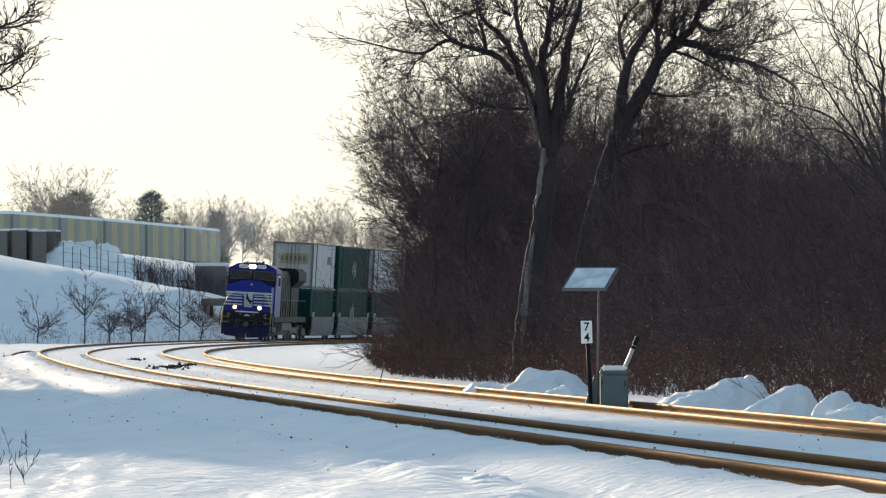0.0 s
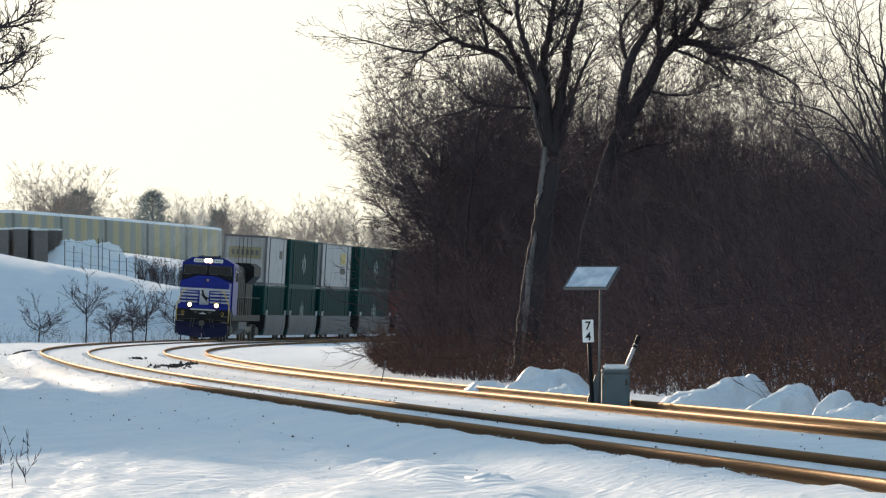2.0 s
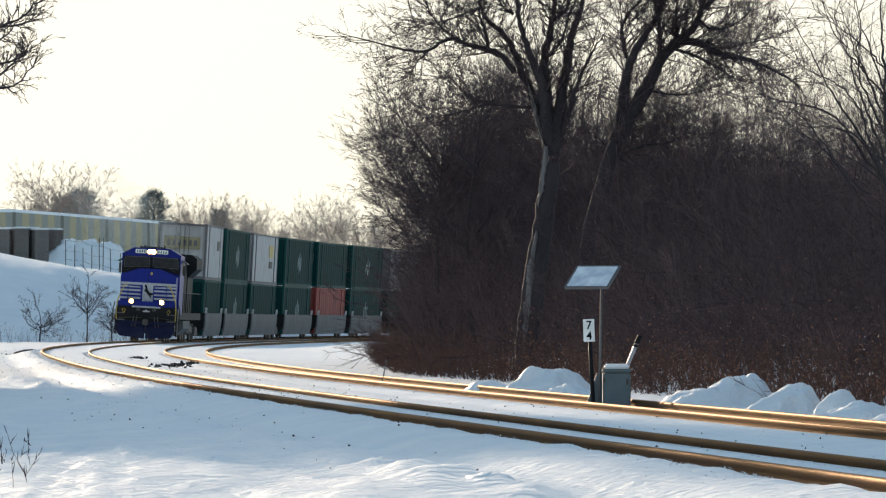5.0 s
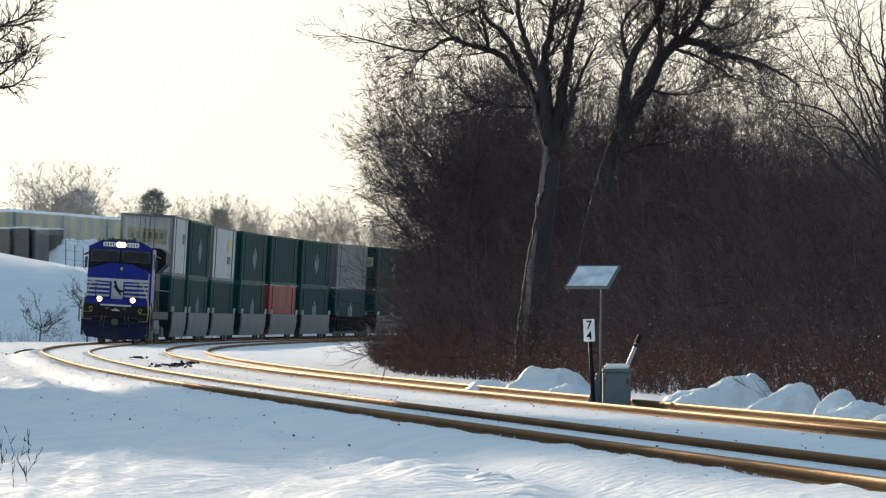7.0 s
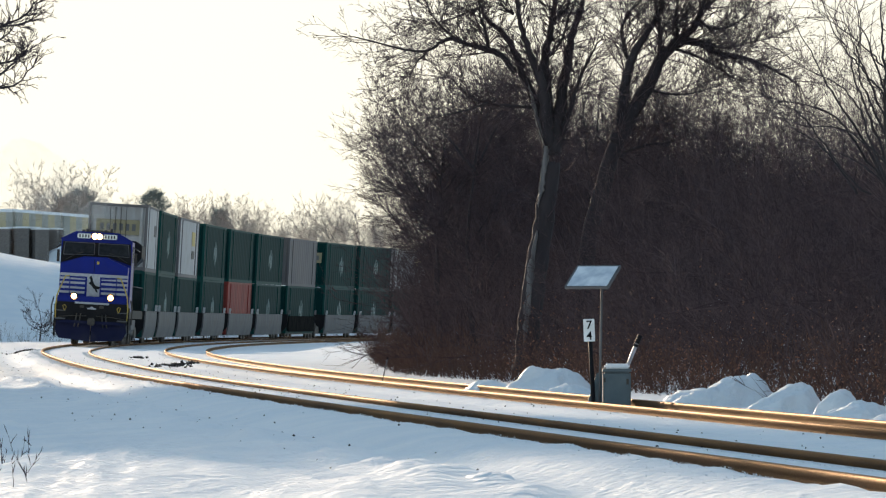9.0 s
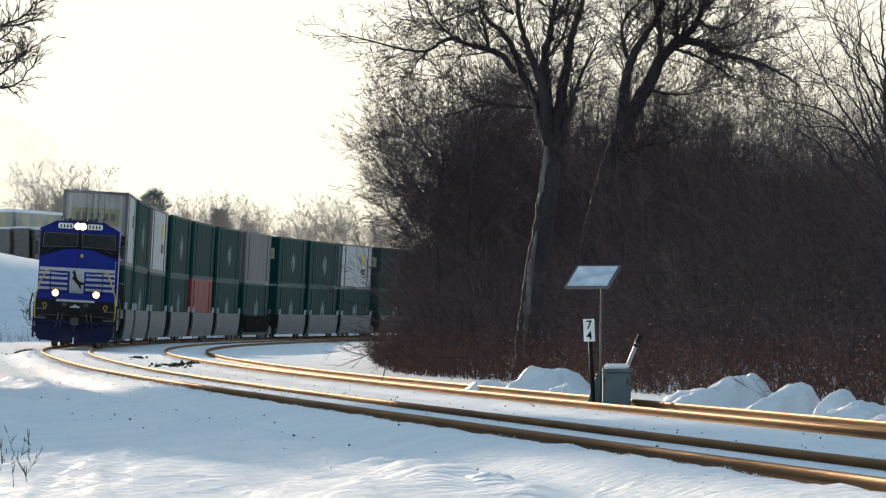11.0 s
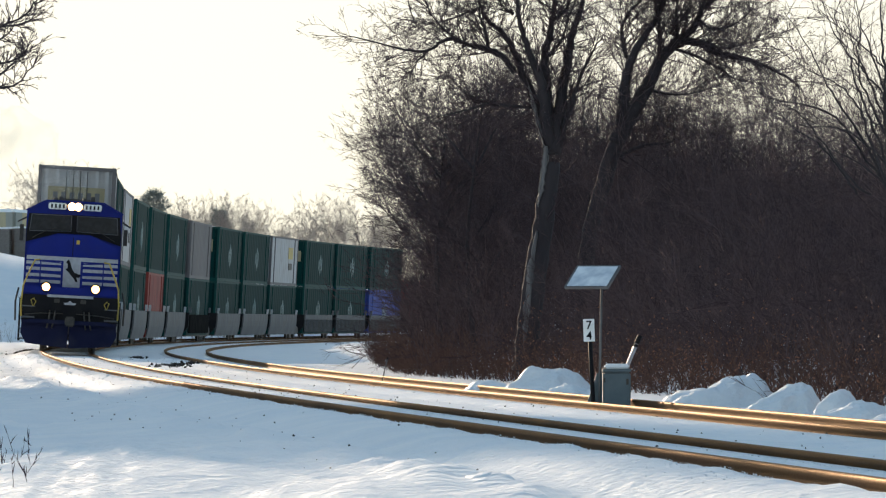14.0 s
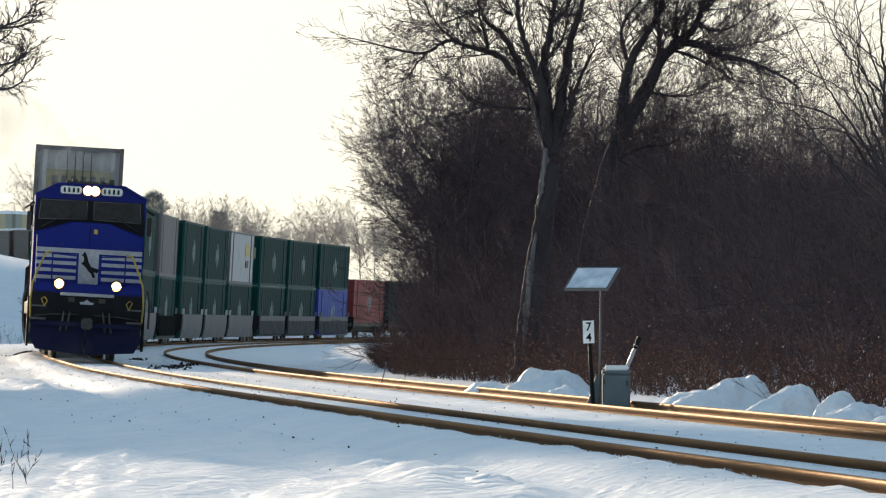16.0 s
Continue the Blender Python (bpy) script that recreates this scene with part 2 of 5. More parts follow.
def branching(rng, p, d, length, radius, levels, up=0.12, wobble=0.16, kinks=4, fine=0.0045):
    """Sticks of branches that fork: levels lists, for each order after the first, (children, angle, length ratio, radius ratio).
    Gives p0, p1, r0, r1 of all sticks, and which of them are tips."""
    out = []
    for order in range(len(levels) + 1):
        n = len(p)
        last = order == len(levels)
        k = kinks if order == 0 else 3 if not last else 2
        q, e = p.copy(), d.copy()
        nodes, ways = [q], [e]
        bow = rng.normal(0, wobble * 0.6, (n, 3))
        for j in range(k):
            e = unit(e + bow + rng.normal(0, wobble * 0.45, (n, 3)) + np.array([0, 0, up]))
            q2 = q + e * (length / k)[:, None]
            t0, t1 = 1 - 0.75 * j / k, 1 - 0.75 * (j + 1) / k
            out.append((q, q2, radius * t0, radius * t1, np.full(n, last and j == k - 1)))
            q = q2
            nodes.append(q), ways.append(e)
        if last:
            break
        kids, angle, ratio, thin = levels[order]
        N, W = np.stack(nodes, 1), np.stack(ways, 1)
        i = np.repeat(np.arange(n), kids)
        t = rng.uniform(0.18, 1.0, len(i)) * k
        a = np.minimum(t.astype(int), k - 1)
        f = (t - a)[:, None]
        p = N[i, a] * (1 - f) + N[i, a + 1] * f
        side = unit(np.cross(W[i, a], rng.normal(0, 1, (len(i), 3))))
        th = rng.normal(angle, 0.2, len(i))[:, None]
        d = unit(W[i, a] * np.cos(th) + side * np.sin(th))
        size = 1 - 0.45 * t / k
        length = length[i] * ratio * size * rng.uniform(0.6, 1.2, len(i))
        radius = np.maximum(radius[i] * thin * (1 - 0.5 * t / k), fine)
    return [np.concatenate(c) for c in zip(*out)]


def sticks(name, arrays, mat, parent=None):
    return mesh_from(name, *stick_arrays(*arrays), mat, parent)


# ---- the line of the track ----
def line_x(d):
    """Where the near track's middle lies, d metres out: one long curve, straight past the wood."""
    u = (np.minimum(d, 500.0) - 200) / 200
    bend = -11.3266 - 11.8475 * u + 9.0004 * u ** 2 + 2.5469 * u ** 3
    return bend + np.maximum(np.asarray(d) - 500.0, 0) * 0.162 - 8.0 * line_z(d)


def line_z(d):
    """A slight dip of the line where it swings towards the camera."""
    return -0.035 * np.exp(-((np.asarray(d) - 165.0) / 35.0) ** 2)


OUT = np.linspace(-120, 1000, 11201)
SIDE = line_x(OUT)
ALONG = np.concatenate([[0], np.cumsum(np.hypot(np.diff(OUT), np.diff(SIDE)))])
ALONG -= np.interp(10.0, OUT, ALONG)
CANT = 0.083 / 1.5


def on_line(s):
    d = float(np.interp(s, ALONG, OUT))
    return Vector((float(line_x(np.array(d))), d, 0.0415 + float(line_z(d))))


def vehicle_pose(front, rear_off, front_off):
    """The pose of a vehicle whose front is at s = front and whose trucks stand front_off and rear_off behind it; it faces the camera's side."""
    a, b = on_line(front + front_off), on_line(front + rear_off)
    ahead = (a - b).normalized()
    origin = a + ahead * front_off
    up = Vector((ahead.y * -CANT, ahead.x * CANT, 1)).normalized()
    right = ahead.cross(up).normalized()
    up = right.cross(ahead)
    m = Matrix((right, ahead, up)).transposed().to_4x4()
    m.translation = origin
    return m


def sweep(offset, z, outline, d0, d1, step, mat_of=None):
    """A rail-like profile of (across, up) pairs along the line at that offset."""
    d = np.arange(d0, d1, step)
    x = line_x(d)
    nx, ny = np.gradient(d), -np.gradient(x)
    w = np.hypot(nx, ny)
    nx, ny = nx / w, ny / w
    verts = np.concatenate([np.stack([x + nx * (offset + a), d + ny * (offset + a), z + b + line_z(d)], 1)[:, None] for a, b in outline], 1)
    k, n = len(outline), len(d)
    i = np.arange(n - 1)[:, None] * k
    quads = np.concatenate([i + np.array([[j, (j + 1) % k, (j + 1) % k + k, j + k]]) for j in range(k)], 0)
    return verts.reshape(-1, 3), quads


# ---- ground ----
def lumps(x, y, size, seed):
    """Smooth undulation from a few crossed waves, in -1 to 1."""
    r = np.random.RandomState(seed)
    z = 0
    for i in range(7):
        a, ph = r.uniform(0, 2 * math.pi), r.uniform(0, 2 * math.pi)
        k = 2 * math.pi / (size * r.uniform(0.6, 1.7))
        z = z + np.sin(x * k * math.cos(a) + y * k * math.sin(a) + ph + 1.3 * np.sin(y * k * 0.37 + i))
    return z / 4.0


def step(a, b, v):
    t = np.clip((v - a) / (b - a), 0, 1)
    return t * t * (3 - 2 * t)


def ground_z(x, y):
    """Height of the snow: level with the sleepers on the tracks, rolling before them, an embankment behind them on the left."""
    off = x - line_x(y)
    z = -0.08 + 0.014 * lumps(x, y, 0.9, 3) * step(0.9, 1.5, np.abs(off)) * step(0.9, 1.5, np.abs(off - 4.06))
    z = z - 0.09 * step(1.0, 3.2, off) - 0.03 * step(1.2, 2.4, np.abs(off - 2)) + line_z(y) * step(14, 8, np.abs(off))
    # the snow lies to the tilt of each track
    z = z + (0.055 - 0.055 * off) * step(1.9, 1.2, np.abs(off)) + (0.018 - 0.037 * (off - 4.06)) * step(1.7, 1.1, np.abs(off - 4.06))
    front = step(-1.4, -2.6, off)
    z = z + front * (0.03 * lumps(x * 1.0, y * 0.16, 1.3, 5) + 0.045 * lumps(x * 0.5, y * 0.06, 1.3, 7) + 0.014 * lumps(x, y * 0.35, 0.5, 6) - 0.10 * step(-2.5, -7, off))
    # wind-cut ridges in the crust
    cut = lumps(x + 0.022 * y, y * 0.014, 0.2, 31) + 0.6 * lumps(x + 0.03 * y, y * 0.03, 0.36, 32)
    z = z + step(-2.6, -4.2, off) * step(105, 80, y) * 0.019 * np.clip(cut, -0.6, 1) * np.clip(0.3 + 0.9 * lumps(x, y * 0.14, 1.9, 33), 0, 1)
    # snow thrown up against the near rail
    z = z + 0.035 * np.exp(-((off + 1.0) / 0.17) ** 2) * (1 + 0.6 * lumps(x, y, 0.9, 41))
    z = z + 0.05 * np.exp(-((off + 2.3) / 0.35) ** 2) * (1 + lumps(x, y * 0.5, 0.7, 8))
    inside = step(7.2, 11, off)
    z = z + inside * (0.22 + 0.12 * lumps(x, y, 4, 9)) * step(330, 250, y)
    # the embankment and the yard on top of it
    left = -6.0 - off
    edge = step(404, 434, y + 2.5 * lumps(x, y * 0.3, 26, 12))
    crest = np.interp(x, [-34, -29, -25, -20, -16.8, -14.6, -10], [6.1, 5.75, 4.85, 4.0, 3.45, 2.85, 2.6]) + 0.14 * lumps(x, y * 0.2, 7, 14) + 0.09 * lumps(x * 1.2 + y * 0.25, y * 0.12, 2.2, 16)
    z = z + edge * step(-2.4, 2.8, left) * crest * step(2000, 1500, y)
    z = z + step(500, 700, y) * step(2, 16, left) * 2.5 * step(2500, 1500, y)
    return z


def ground():
    xs = np.unique(np.concatenate([-np.geomspace(26, 4000, 26), np.arange(-26, -8, 0.28), np.arange(-8, -5.5, 0.09), np.arange(-5.5, 2, 0.045), np.arange(2, 4, 0.09), np.arange(4, 12, 0.28), np.geomspace(12, 4000, 30)]))
    ys = np.unique(np.concatenate([-np.geomspace(1, 3000, 14), np.arange(0, 24, 4.0), np.arange(24, 120, 0.4), np.arange(120, 560, 1.5), np.geomspace(560, 4800, 60)]))
    X, Y = np.meshgrid(xs, ys)
    Z = ground_z(X, Y)
    n, k = len(xs), len(ys)
    i = (np.arange(k - 1)[:, None] * n + np.arange(n - 1)[None]).ravel()[:, None]
    ob = mesh_from("ground", np.stack([X, Y, Z], 2).reshape(-1, 3), i + np.array([[0, 1, n + 1, n]]), SNOW)
    ob.data.polygons.foreach_set("use_smooth", np.ones(len(ob.data.polygons), bool))
    tagged(ob, "snow-covered ground with rolling drifts beside the tracks", "ground", kind="structure")


ground()


def rails():
    head = [(-0.07, -0.17), (-0.07, -0.155), (-0.012, -0.13), (-0.012, -0.045), (-0.036, -0.036), (-0.036, -0.006), (-0.028, 0.0),
            (0.028, 0.0), (0.036, -0.006), (0.036, -0.036), (0.012, -0.045), (0.012, -0.13), (0.07, -0.155), (0.07, -0.17)]
    for off, z, what in ((-0.75, 0.083, "outer rail of the near track"), (0.75, 0.0, "inner rail of the near track"),
                         (3.305, -0.036, "outer rail of the far track"), (4.805, -0.091, "inner rail of the far track")):
        v, q = sweep(off, z, head, -60, 640, 0.8)
        ob = mesh_from("rail", v, q, RAIL)
        tagged(ob, "steel " + what + ", half buried in snow", "rail", "rails", "structure")


rails()


# ---- the train ----
def container(paint, marks="", front="plain", L=16.15):
    """A box: ribbed sides, posts and rails, door end; local y = 0 is its front end."""
    W, H = 1.295, 2.9
    name = {"TEAL": "dark green", "WHITE_BOX": "dirty white", "GREY_BOX": "dull grey", "RED_BOX": "faded red", "BLUE_BOX": "blue"}[paint]
    mat = {"TEAL": TEAL, "WHITE_BOX": WHITE_BOX, "GREY_BOX": GREY_BOX, "RED_BOX": RED_BOX, "BLUE_BOX": BLUE_BOX}[paint]
    ob = empty("shipping_container", name + " corrugated steel shipping container riding on a rail car", "container", "containers on the train")
    bm = bmesh.new()
    n = int(L * 3.6)
    pts = []
    for i in range(n + 1):
        y = -0.12 - (L - 0.24) * i / n
        w = W - 0.012 if i % 4 in (0, 1) else W - 0.045
        pts.append((w, y))
    out = [(x, y) for x, y in pts] + [(-x, y) for x, y in reversed(pts)]
    add_prism(bm, out, 0.1, H - 0.06, "z")
    part("body", bm, mat, ob)
    bm = bmesh.new()
    for sx in (-1, 1):
        for y in (0, -L + 0.14):
            add_box(bm, sx * W, sx * (W - 0.12), y, y - 0.14, 0, H, 0.01)
        add_box(bm, sx * (W + 0.003), sx * (W - 0.1), -0.14, -L + 0.14, 0, 0.16, 0.01)
        add_box(bm, sx * (W + 0.003), sx * (W - 0.06), -0.14, -L + 0.14, H - 0.11, H - 0.005, 0.01)
        for y in (-1.9, -L + 2.05):
            add_box(bm, sx * (W + 0.006), sx * (W - 0.08), y, y - 0.16, 0.02, H - 0.01, 0.01)
    edge = TEAL_FRAME if paint == "TEAL" else GREY_BOX if paint == "WHITE_BOX" else mat
    part("frame", bm, edge, ob)
    for z0, z1 in ((0.02, 0.16), (H - 0.13, H - 0.01)):
        part("end_rail", box(-W + 0.12, W - 0.12, -0.005, -0.08, z0, z1), edge, ob)
    for i in range(7):
        x = -W + 0.3 + i * (2 * W - 0.6) / 6
        part("end_rib", box(x - 0.07, x + 0.07, -0.05, -0.13, 0.16, H - 0.13, 0.01), mat, ob)
    if "yellow" in front:
        part("sign_panel", box(-0.95, 0.95, 0.012, -0.05, 1.55, 2.2), material("faded_yellow_sign", (0.22, 0.19, 0.11), 0.6, scale=3), ob, "faded yellow panel")
        for i in range(6):
            part("lettering_bar", box(-0.78 + i * 0.28, -0.62 + i * 0.28, 0.02, 0.0, 1.72, 2.02), WELL_GREY, ob)
        for x in (-0.35, -0.12, 0.12, 0.35):
            part("lock_rod", tube([(x, 0.035, 0.15), (x, 0.035, 2.75)], 0.015, 6), STEEL, ob)
    for sx in (-1, 1):
        if "emblem" in marks:
            bm = bmesh.new()
            for i, (h0, h1) in enumerate(((1.05, 1.75), (0.75, 2.05), (0.95, 1.85))):
                y = -L * 0.45 - i * 0.75
                add_prism(bm, [(y, h0), (y - 0.3, h0 + 0.25), (y - 0.3, h1), (y, h1 - 0.2)], sx * (W - 0.02), sx * (W + 0.004), "x")
            part("emblem", bm, EMBLEM, ob, "pale emblem of slanted bars")
        if "yellow" in marks:
            part("marking", box(sx * (W - 0.02), sx * (W + 0.004), -L * 0.64, -L * 0.8, 1.6, 2.3), YELLOW, ob, "yellow square marking")
            part("marking", box(sx * (W - 0.02), sx * (W + 0.004), -L * 0.66, -L * 0.78, 0.95, 1.35), STEEL, ob, "dark square marking")
        if "dark" in marks:
            part("marking", box(sx * (W - 0.02), sx * (W + 0.004), -L * 0.65, -L * 0.79, 1.6, 2.1), STEEL, ob, "dark square marking")
    return ob


def wheelset(bm, y):
    for sx in (-1, 1):
        add_tube(bm, [(sx * 0.69, y, 0.46), (sx * 0.83, y, 0.46)], 0.46, 18)
    add_tube(bm, [(-0.7, y, 0.46), (0.7, y, 0.46)], 0.08, 8)


def bogie(parent, y, base=0.9):
    bm = bmesh.new()
    for sx in (-1, 1):
        add_prism(bm, [(y - base - 0.2, 0.38), (y - base, 0.62), (y - 0.4, 0.75), (y + 0.4, 0.75), (y + base, 0.62), (y + base + 0.2, 0.38), (y + 0.4, 0.28), (y - 0.4, 0.28)], sx * 0.92, sx * 1.06, "x")
    add_box(bm, -1.0, 1.0, y - 0.22, y + 0.22, 0.5, 0.8)
    truck = part("truck", bm, STEEL, parent)
    for yy in (y - base, y + base):
        bm = bmesh.new()
        wheelset(bm, yy)
        part("wheelset", bm, STEEL, truck)


def well_car(style, single, L=16.15):
    """One unit of a double-stack car; y = 0 is the front of the container in it."""
    ob = empty("well_car", {"smooth": "grey steel well car with smooth bowed sides", "dark": "black steel well car with flat sides",
                            "ribbed": "dark well car with close vertical ribs", "flat": "black flat container car"}[style] + ", on the track", "rail car", "cars of the train")
    if style == "flat":
        part("deck", box(-1.25, 1.25, 0.6, -L - 0.6, 0.86, 1.08, 0.02), STEEL, ob)
        part("spine", box(-0.4, 0.4, 0.6, -L - 0.6, 0.5, 0.86, 0.02), BLACK, ob)
        for sx in (-1, 1):
            for i in range(14):
                part("stake_pocket", box(sx * 1.27, sx * 1.2, -0.5 - i * 1.15, -0.62 - i * 1.15, 0.62, 1.08), STEEL, ob)
    else:
        for sx in (-1, 1):
            if style == "smooth":
                out = [(1.38, 1.5), (1.44, 1.48), (1.44, 1.1), (1.42, 0.8), (1.38, 0.55), (1.34, 0.38), (1.33, 0.3), (1.305, 0.3), (1.32, 0.5), (1.35, 0.8), (1.38, 1.1)]
                part("side_sill", prism([(sx * a, b) for a, b in out], -0.02, -L + 0.02), WELL_GREY, ob, "smooth bowed grey side")
            elif style == "dark":
                part("side_sill", box(sx * 1.34, sx * 1.42, -0.6, -L + 0.6, 0.45, 1.4, 0.02), DARK_SIDE, ob)
            else:
                bm = box(sx * 1.34, sx * 1.42, -0.3, -L + 0.3, 1.2, 1.5, 0.02)
                part("side_sill", bm, WELL_GREY, ob)
                part("side_plate", box(sx * 1.34, sx * 1.36, -0.3, -L + 0.3, 0.4, 1.195), DARK_SIDE, ob)
                for i in range(22):
                    y = -0.45 - i * (L - 0.9) / 21
                    part("side_rib", box(sx * 1.36, sx * 1.42, y, y - 0.14, 0.42, 1.2), WELL_GREY, ob)
            for y in (-0.5, -L + 0.2):
                part("guide", prism([(y, 1.5), (y - 0.16, 1.5), (y - 0.42, 1.78), (y - 0.26, 1.78)], sx * 1.34, sx * 1.45, "x"), WHITE_BOX if style == "smooth" else WELL_GREY, ob, "pale slanted corner guide")
        part("well_floor", box(-1.2, 1.2, -0.3, -L + 0.3, 0.28, 0.38), STEEL, ob)
    for y0, y1 in ((0.0, 1.5), (-L, -L - 1.5)):
        bm = box(-0.5, 0.5, min(y0, y1), max(y0, y1), 0.8, 1.05, 0.02)
        add_prism(bm, [(-1.4, 1.5), (1.4, 1.5), (1.36, 0.75), (1.1, 0.42), (-1.1, 0.42), (-1.36, 0.75)], y0 + (0.06 if y1 > y0 else -0.06), y0 + (0.14 if y1 > y0 else -0.14))
        part("end_platform", bm, BLACK, ob)
    bogie(ob, -L - 1.3)
    if single:
        bogie(ob, 1.3)
    return ob


# Stacks from the front: gap to the container before, lower, upper, sort of car.
STACKS = [(0, "TEAL", "WHITE_BOX", "smooth"), (14.8, "TEAL", "TEAL", "smooth"), (18.9, "TEAL", "WHITE_BOX", "smooth"),
          (21.2, "TEAL", "TEAL", "smooth"), (19.4, "RED_BOX", "TEAL", "smooth"), (19.1, "TEAL", "TEAL", "smooth"),
          (20.2, "TEAL", "GREY_BOX", "dark"), (22.0, "TEAL", "TEAL", "smooth"), (18.6, "TEAL", "TEAL", "smooth"),
          (18.0, "TEAL", "WHITE_BOX", "smooth"), (21.2, "TEAL", "TEAL", "ribbed"), (18.0, "TEAL", "TEAL", "ribbed"), (18.4, "BLUE_BOX", "TEAL", "ribbed"),
          (19.6, "RED_BOX", "", "flat"), (18.6, "TEAL", "", "flat"), (18.6, "TEAL", "", "flat")]
MARKS = {0: "dark", 1: "emblem", 2: "yellow", 3: "emblem", 4: "", 5: "emblem", 6: "", 7: "emblem", 8: "emblem", 9: "yellow", 10: "emblem", 11: "emblem", 12: "emblem"}
TRAIN = []


def stacks():
    behind = 24.5
    for i, (gap, low, high, style) in enumerate(STACKS):
        behind += gap
        size = 16.15 if i else 12.3
        TRAIN.append((well_car(style, i in (0, 3, 6, 7, 10, 13), size), behind, 0.0, size))
        floor = 1.085 if style == "flat" else 0.335
        TRAIN.append((container(low, "emblem" if i not in (0, 2, 4) else "", "plain", size), behind, floor, size))
        if high:
            TRAIN.append((container(high, MARKS.get(i, ""), "yellow" if i in (0, 4, 7, 10) else "plain", size), behind, floor + 2.905, size))


stacks()


def travelled(t):
    """How far along the line the nose is at t seconds."""
    return 390.4 - 14.82 * t + 0.0605 * t * t - 0.00125 * t ** 3


def locomotive():
    """A six-axle road diesel; y = 0 is the face of the nose, z = 0 the rail's top."""
    ob = empty("locomotive", "royal blue and black diesel locomotive with white stripes and lit lamps", "locomotive")
    # running gear and frame
    part("frame_deck", box(-1.5, 1.5, -0.3, -20.9, 1.15, 1.5, 0.02), BLACK, ob)
    part("fuel_tank", prism([(-1.45, 1.1), (1.45, 1.1), (1.45, 0.7), (1.05, 0.35), (-1.05, 0.35), (-1.45, 0.7)], -7.0, -12.4), WELL_GREY, ob, "grey rounded fuel tank")
    for y in (-3.6, -16.6):
        bm = bmesh.new()
        for sx in (-1, 1):
            add_prism(bm, [(y - 2.3, 0.45), (y - 2.1, 0.8), (y + 2.1, 0.8), (y + 2.3, 0.45), (y + 1.4, 0.42), (y + 0.9, 0.62), (y + 0.4, 0.42), (y - 0.4, 0.42), (y - 0.9, 0.62), (y - 1.4, 0.42)], sx * 1.0, sx * 1.14, "x")
        truck = part("truck", bm, STEEL, ob, "black six-wheel truck")
        for yy in (y - 1.85, y, y + 1.85):
            bm = bmesh.new()
            wheelset(bm, yy)
            part("wheelset", bm, STEEL, truck)
    # pilot and plow
    part("pilot", prism([(-1.48, 0.85), (1.48, 0.85), (1.53, 1.2), (1.53, 1.72), (-1.53, 1.72), (-1.53, 1.2)], 0.5, -0.4), BLACK, ob, "black pilot plate")
    bm = bmesh.new()
    for sx in (-1, 1):
        add_prism(bm, [(sx * 0.02, 0.95), (sx * 1.46, 0.95), (sx * 1.50, 0.55), (sx * 1.32, 0.24), (sx * 0.02, 0.14)], 0.5, 0.58)
    bm2_top = [(-1.46, 0.86), (1.46, 0.86), (1.2, 0.98), (-1.2, 0.98)]
    add_prism(bm, bm2_top, 0.4, 0.75)
    part("plow", bm, PLOW, ob, "dusty navy steel snow plow")
    cp = part("coupler", tube([(0, 0.45, 0.95), (0, 0.95, 0.95)], [0.13, 0.11], 10), STEEL, ob)
    part("knuckle", box(-0.17, 0.13, 0.9, 1.15, 0.8, 1.1, 0.04), STEEL, cp)
    for sx in (-1, 1):
        for k in range(2):
            x = sx * (0.45 + 0.16 * k)
            part("air_hose", tube([(x, 0.5, 1.25), (x, 0.66, 1.2), (x + 0.03 * sx, 0.72, 0.95), (x + 0.08 * sx, 0.68, 0.72)], 0.028, 6), STEEL, ob)
        part("step_well", box(sx * 1.08, sx * 1.5, 0.51, 0.53, 1.0, 1.06), WELL_GREY, ob, "worn step edge")
        part("step_well", box(sx * 1.08, sx * 1.5, 0.51, 0.53, 1.34, 1.38), WELL_GREY, ob, "worn step edge")
        part("cut_lever", tube([(sx * 0.2, 0.56, 1.18), (sx * 0.9, 0.56, 1.16), (sx * 1.4, 0.56, 1.1)], 0.016, 6), STEEL, ob)
        part("loop_handle", tube([(sx * 1.14, 0.53, 1.36), (sx * 1.06, 0.56, 1.5), (sx * 1.14, 0.58, 1.6), (sx * 1.22, 0.56, 1.55), (sx * 1.14, 0.53, 1.36)], 0.014, 6), YELLOW, ob, "yellow cable loop")
        part("step_recess", box(sx * 0.72, sx * 1.42, 0.49, 0.515, 1.08, 1.32, 0.01), BLACK, ob)
        part("multiple_unit_socket", box(sx * 0.32, sx * 0.5, 0.5, 0.56, 1.5, 1.62, 0.015), STEEL, ob)
        part("sand_box_hatch", box(sx * 0.62, sx * 1.3, -0.01, 0.008, 3.0, 3.14, 0.006), BLUE, ob)
    part("deck_edge", box(-0.72, 0.72, 0.46, 0.56, 1.66, 1.74, 0.01), WHITE, ob, "dirty white deck edge")
    part("plate", prism([(-0.16, 1.45), (0.16, 1.45), (0.2, 1.5), (0.08, 1.52), (0, 1.58), (-0.08, 1.52), (-0.2, 1.5)], 0.5, 0.515), WHITE, ob)
    # nose, with bands, door and emblem
    part("nose", prism([(-1.40, 1.7), (1.40, 1.7), (1.42, 3.22), (0.55, 3.58), (-0.55, 3.58), (-1.42, 3.22)], 0.0, -1.6), BLUE, ob, "blue pointed nose")
    part("front_panel", box(-1.5, 1.5, 0.02, 0.45, 1.72, 1.98, 0.03), BLUE, ob, "blue panel around the ditch lights")
    part("white_band", box(-1.425, 1.425, 0.012, -0.2, 2.78, 2.9), WHITE, ob, "white band")
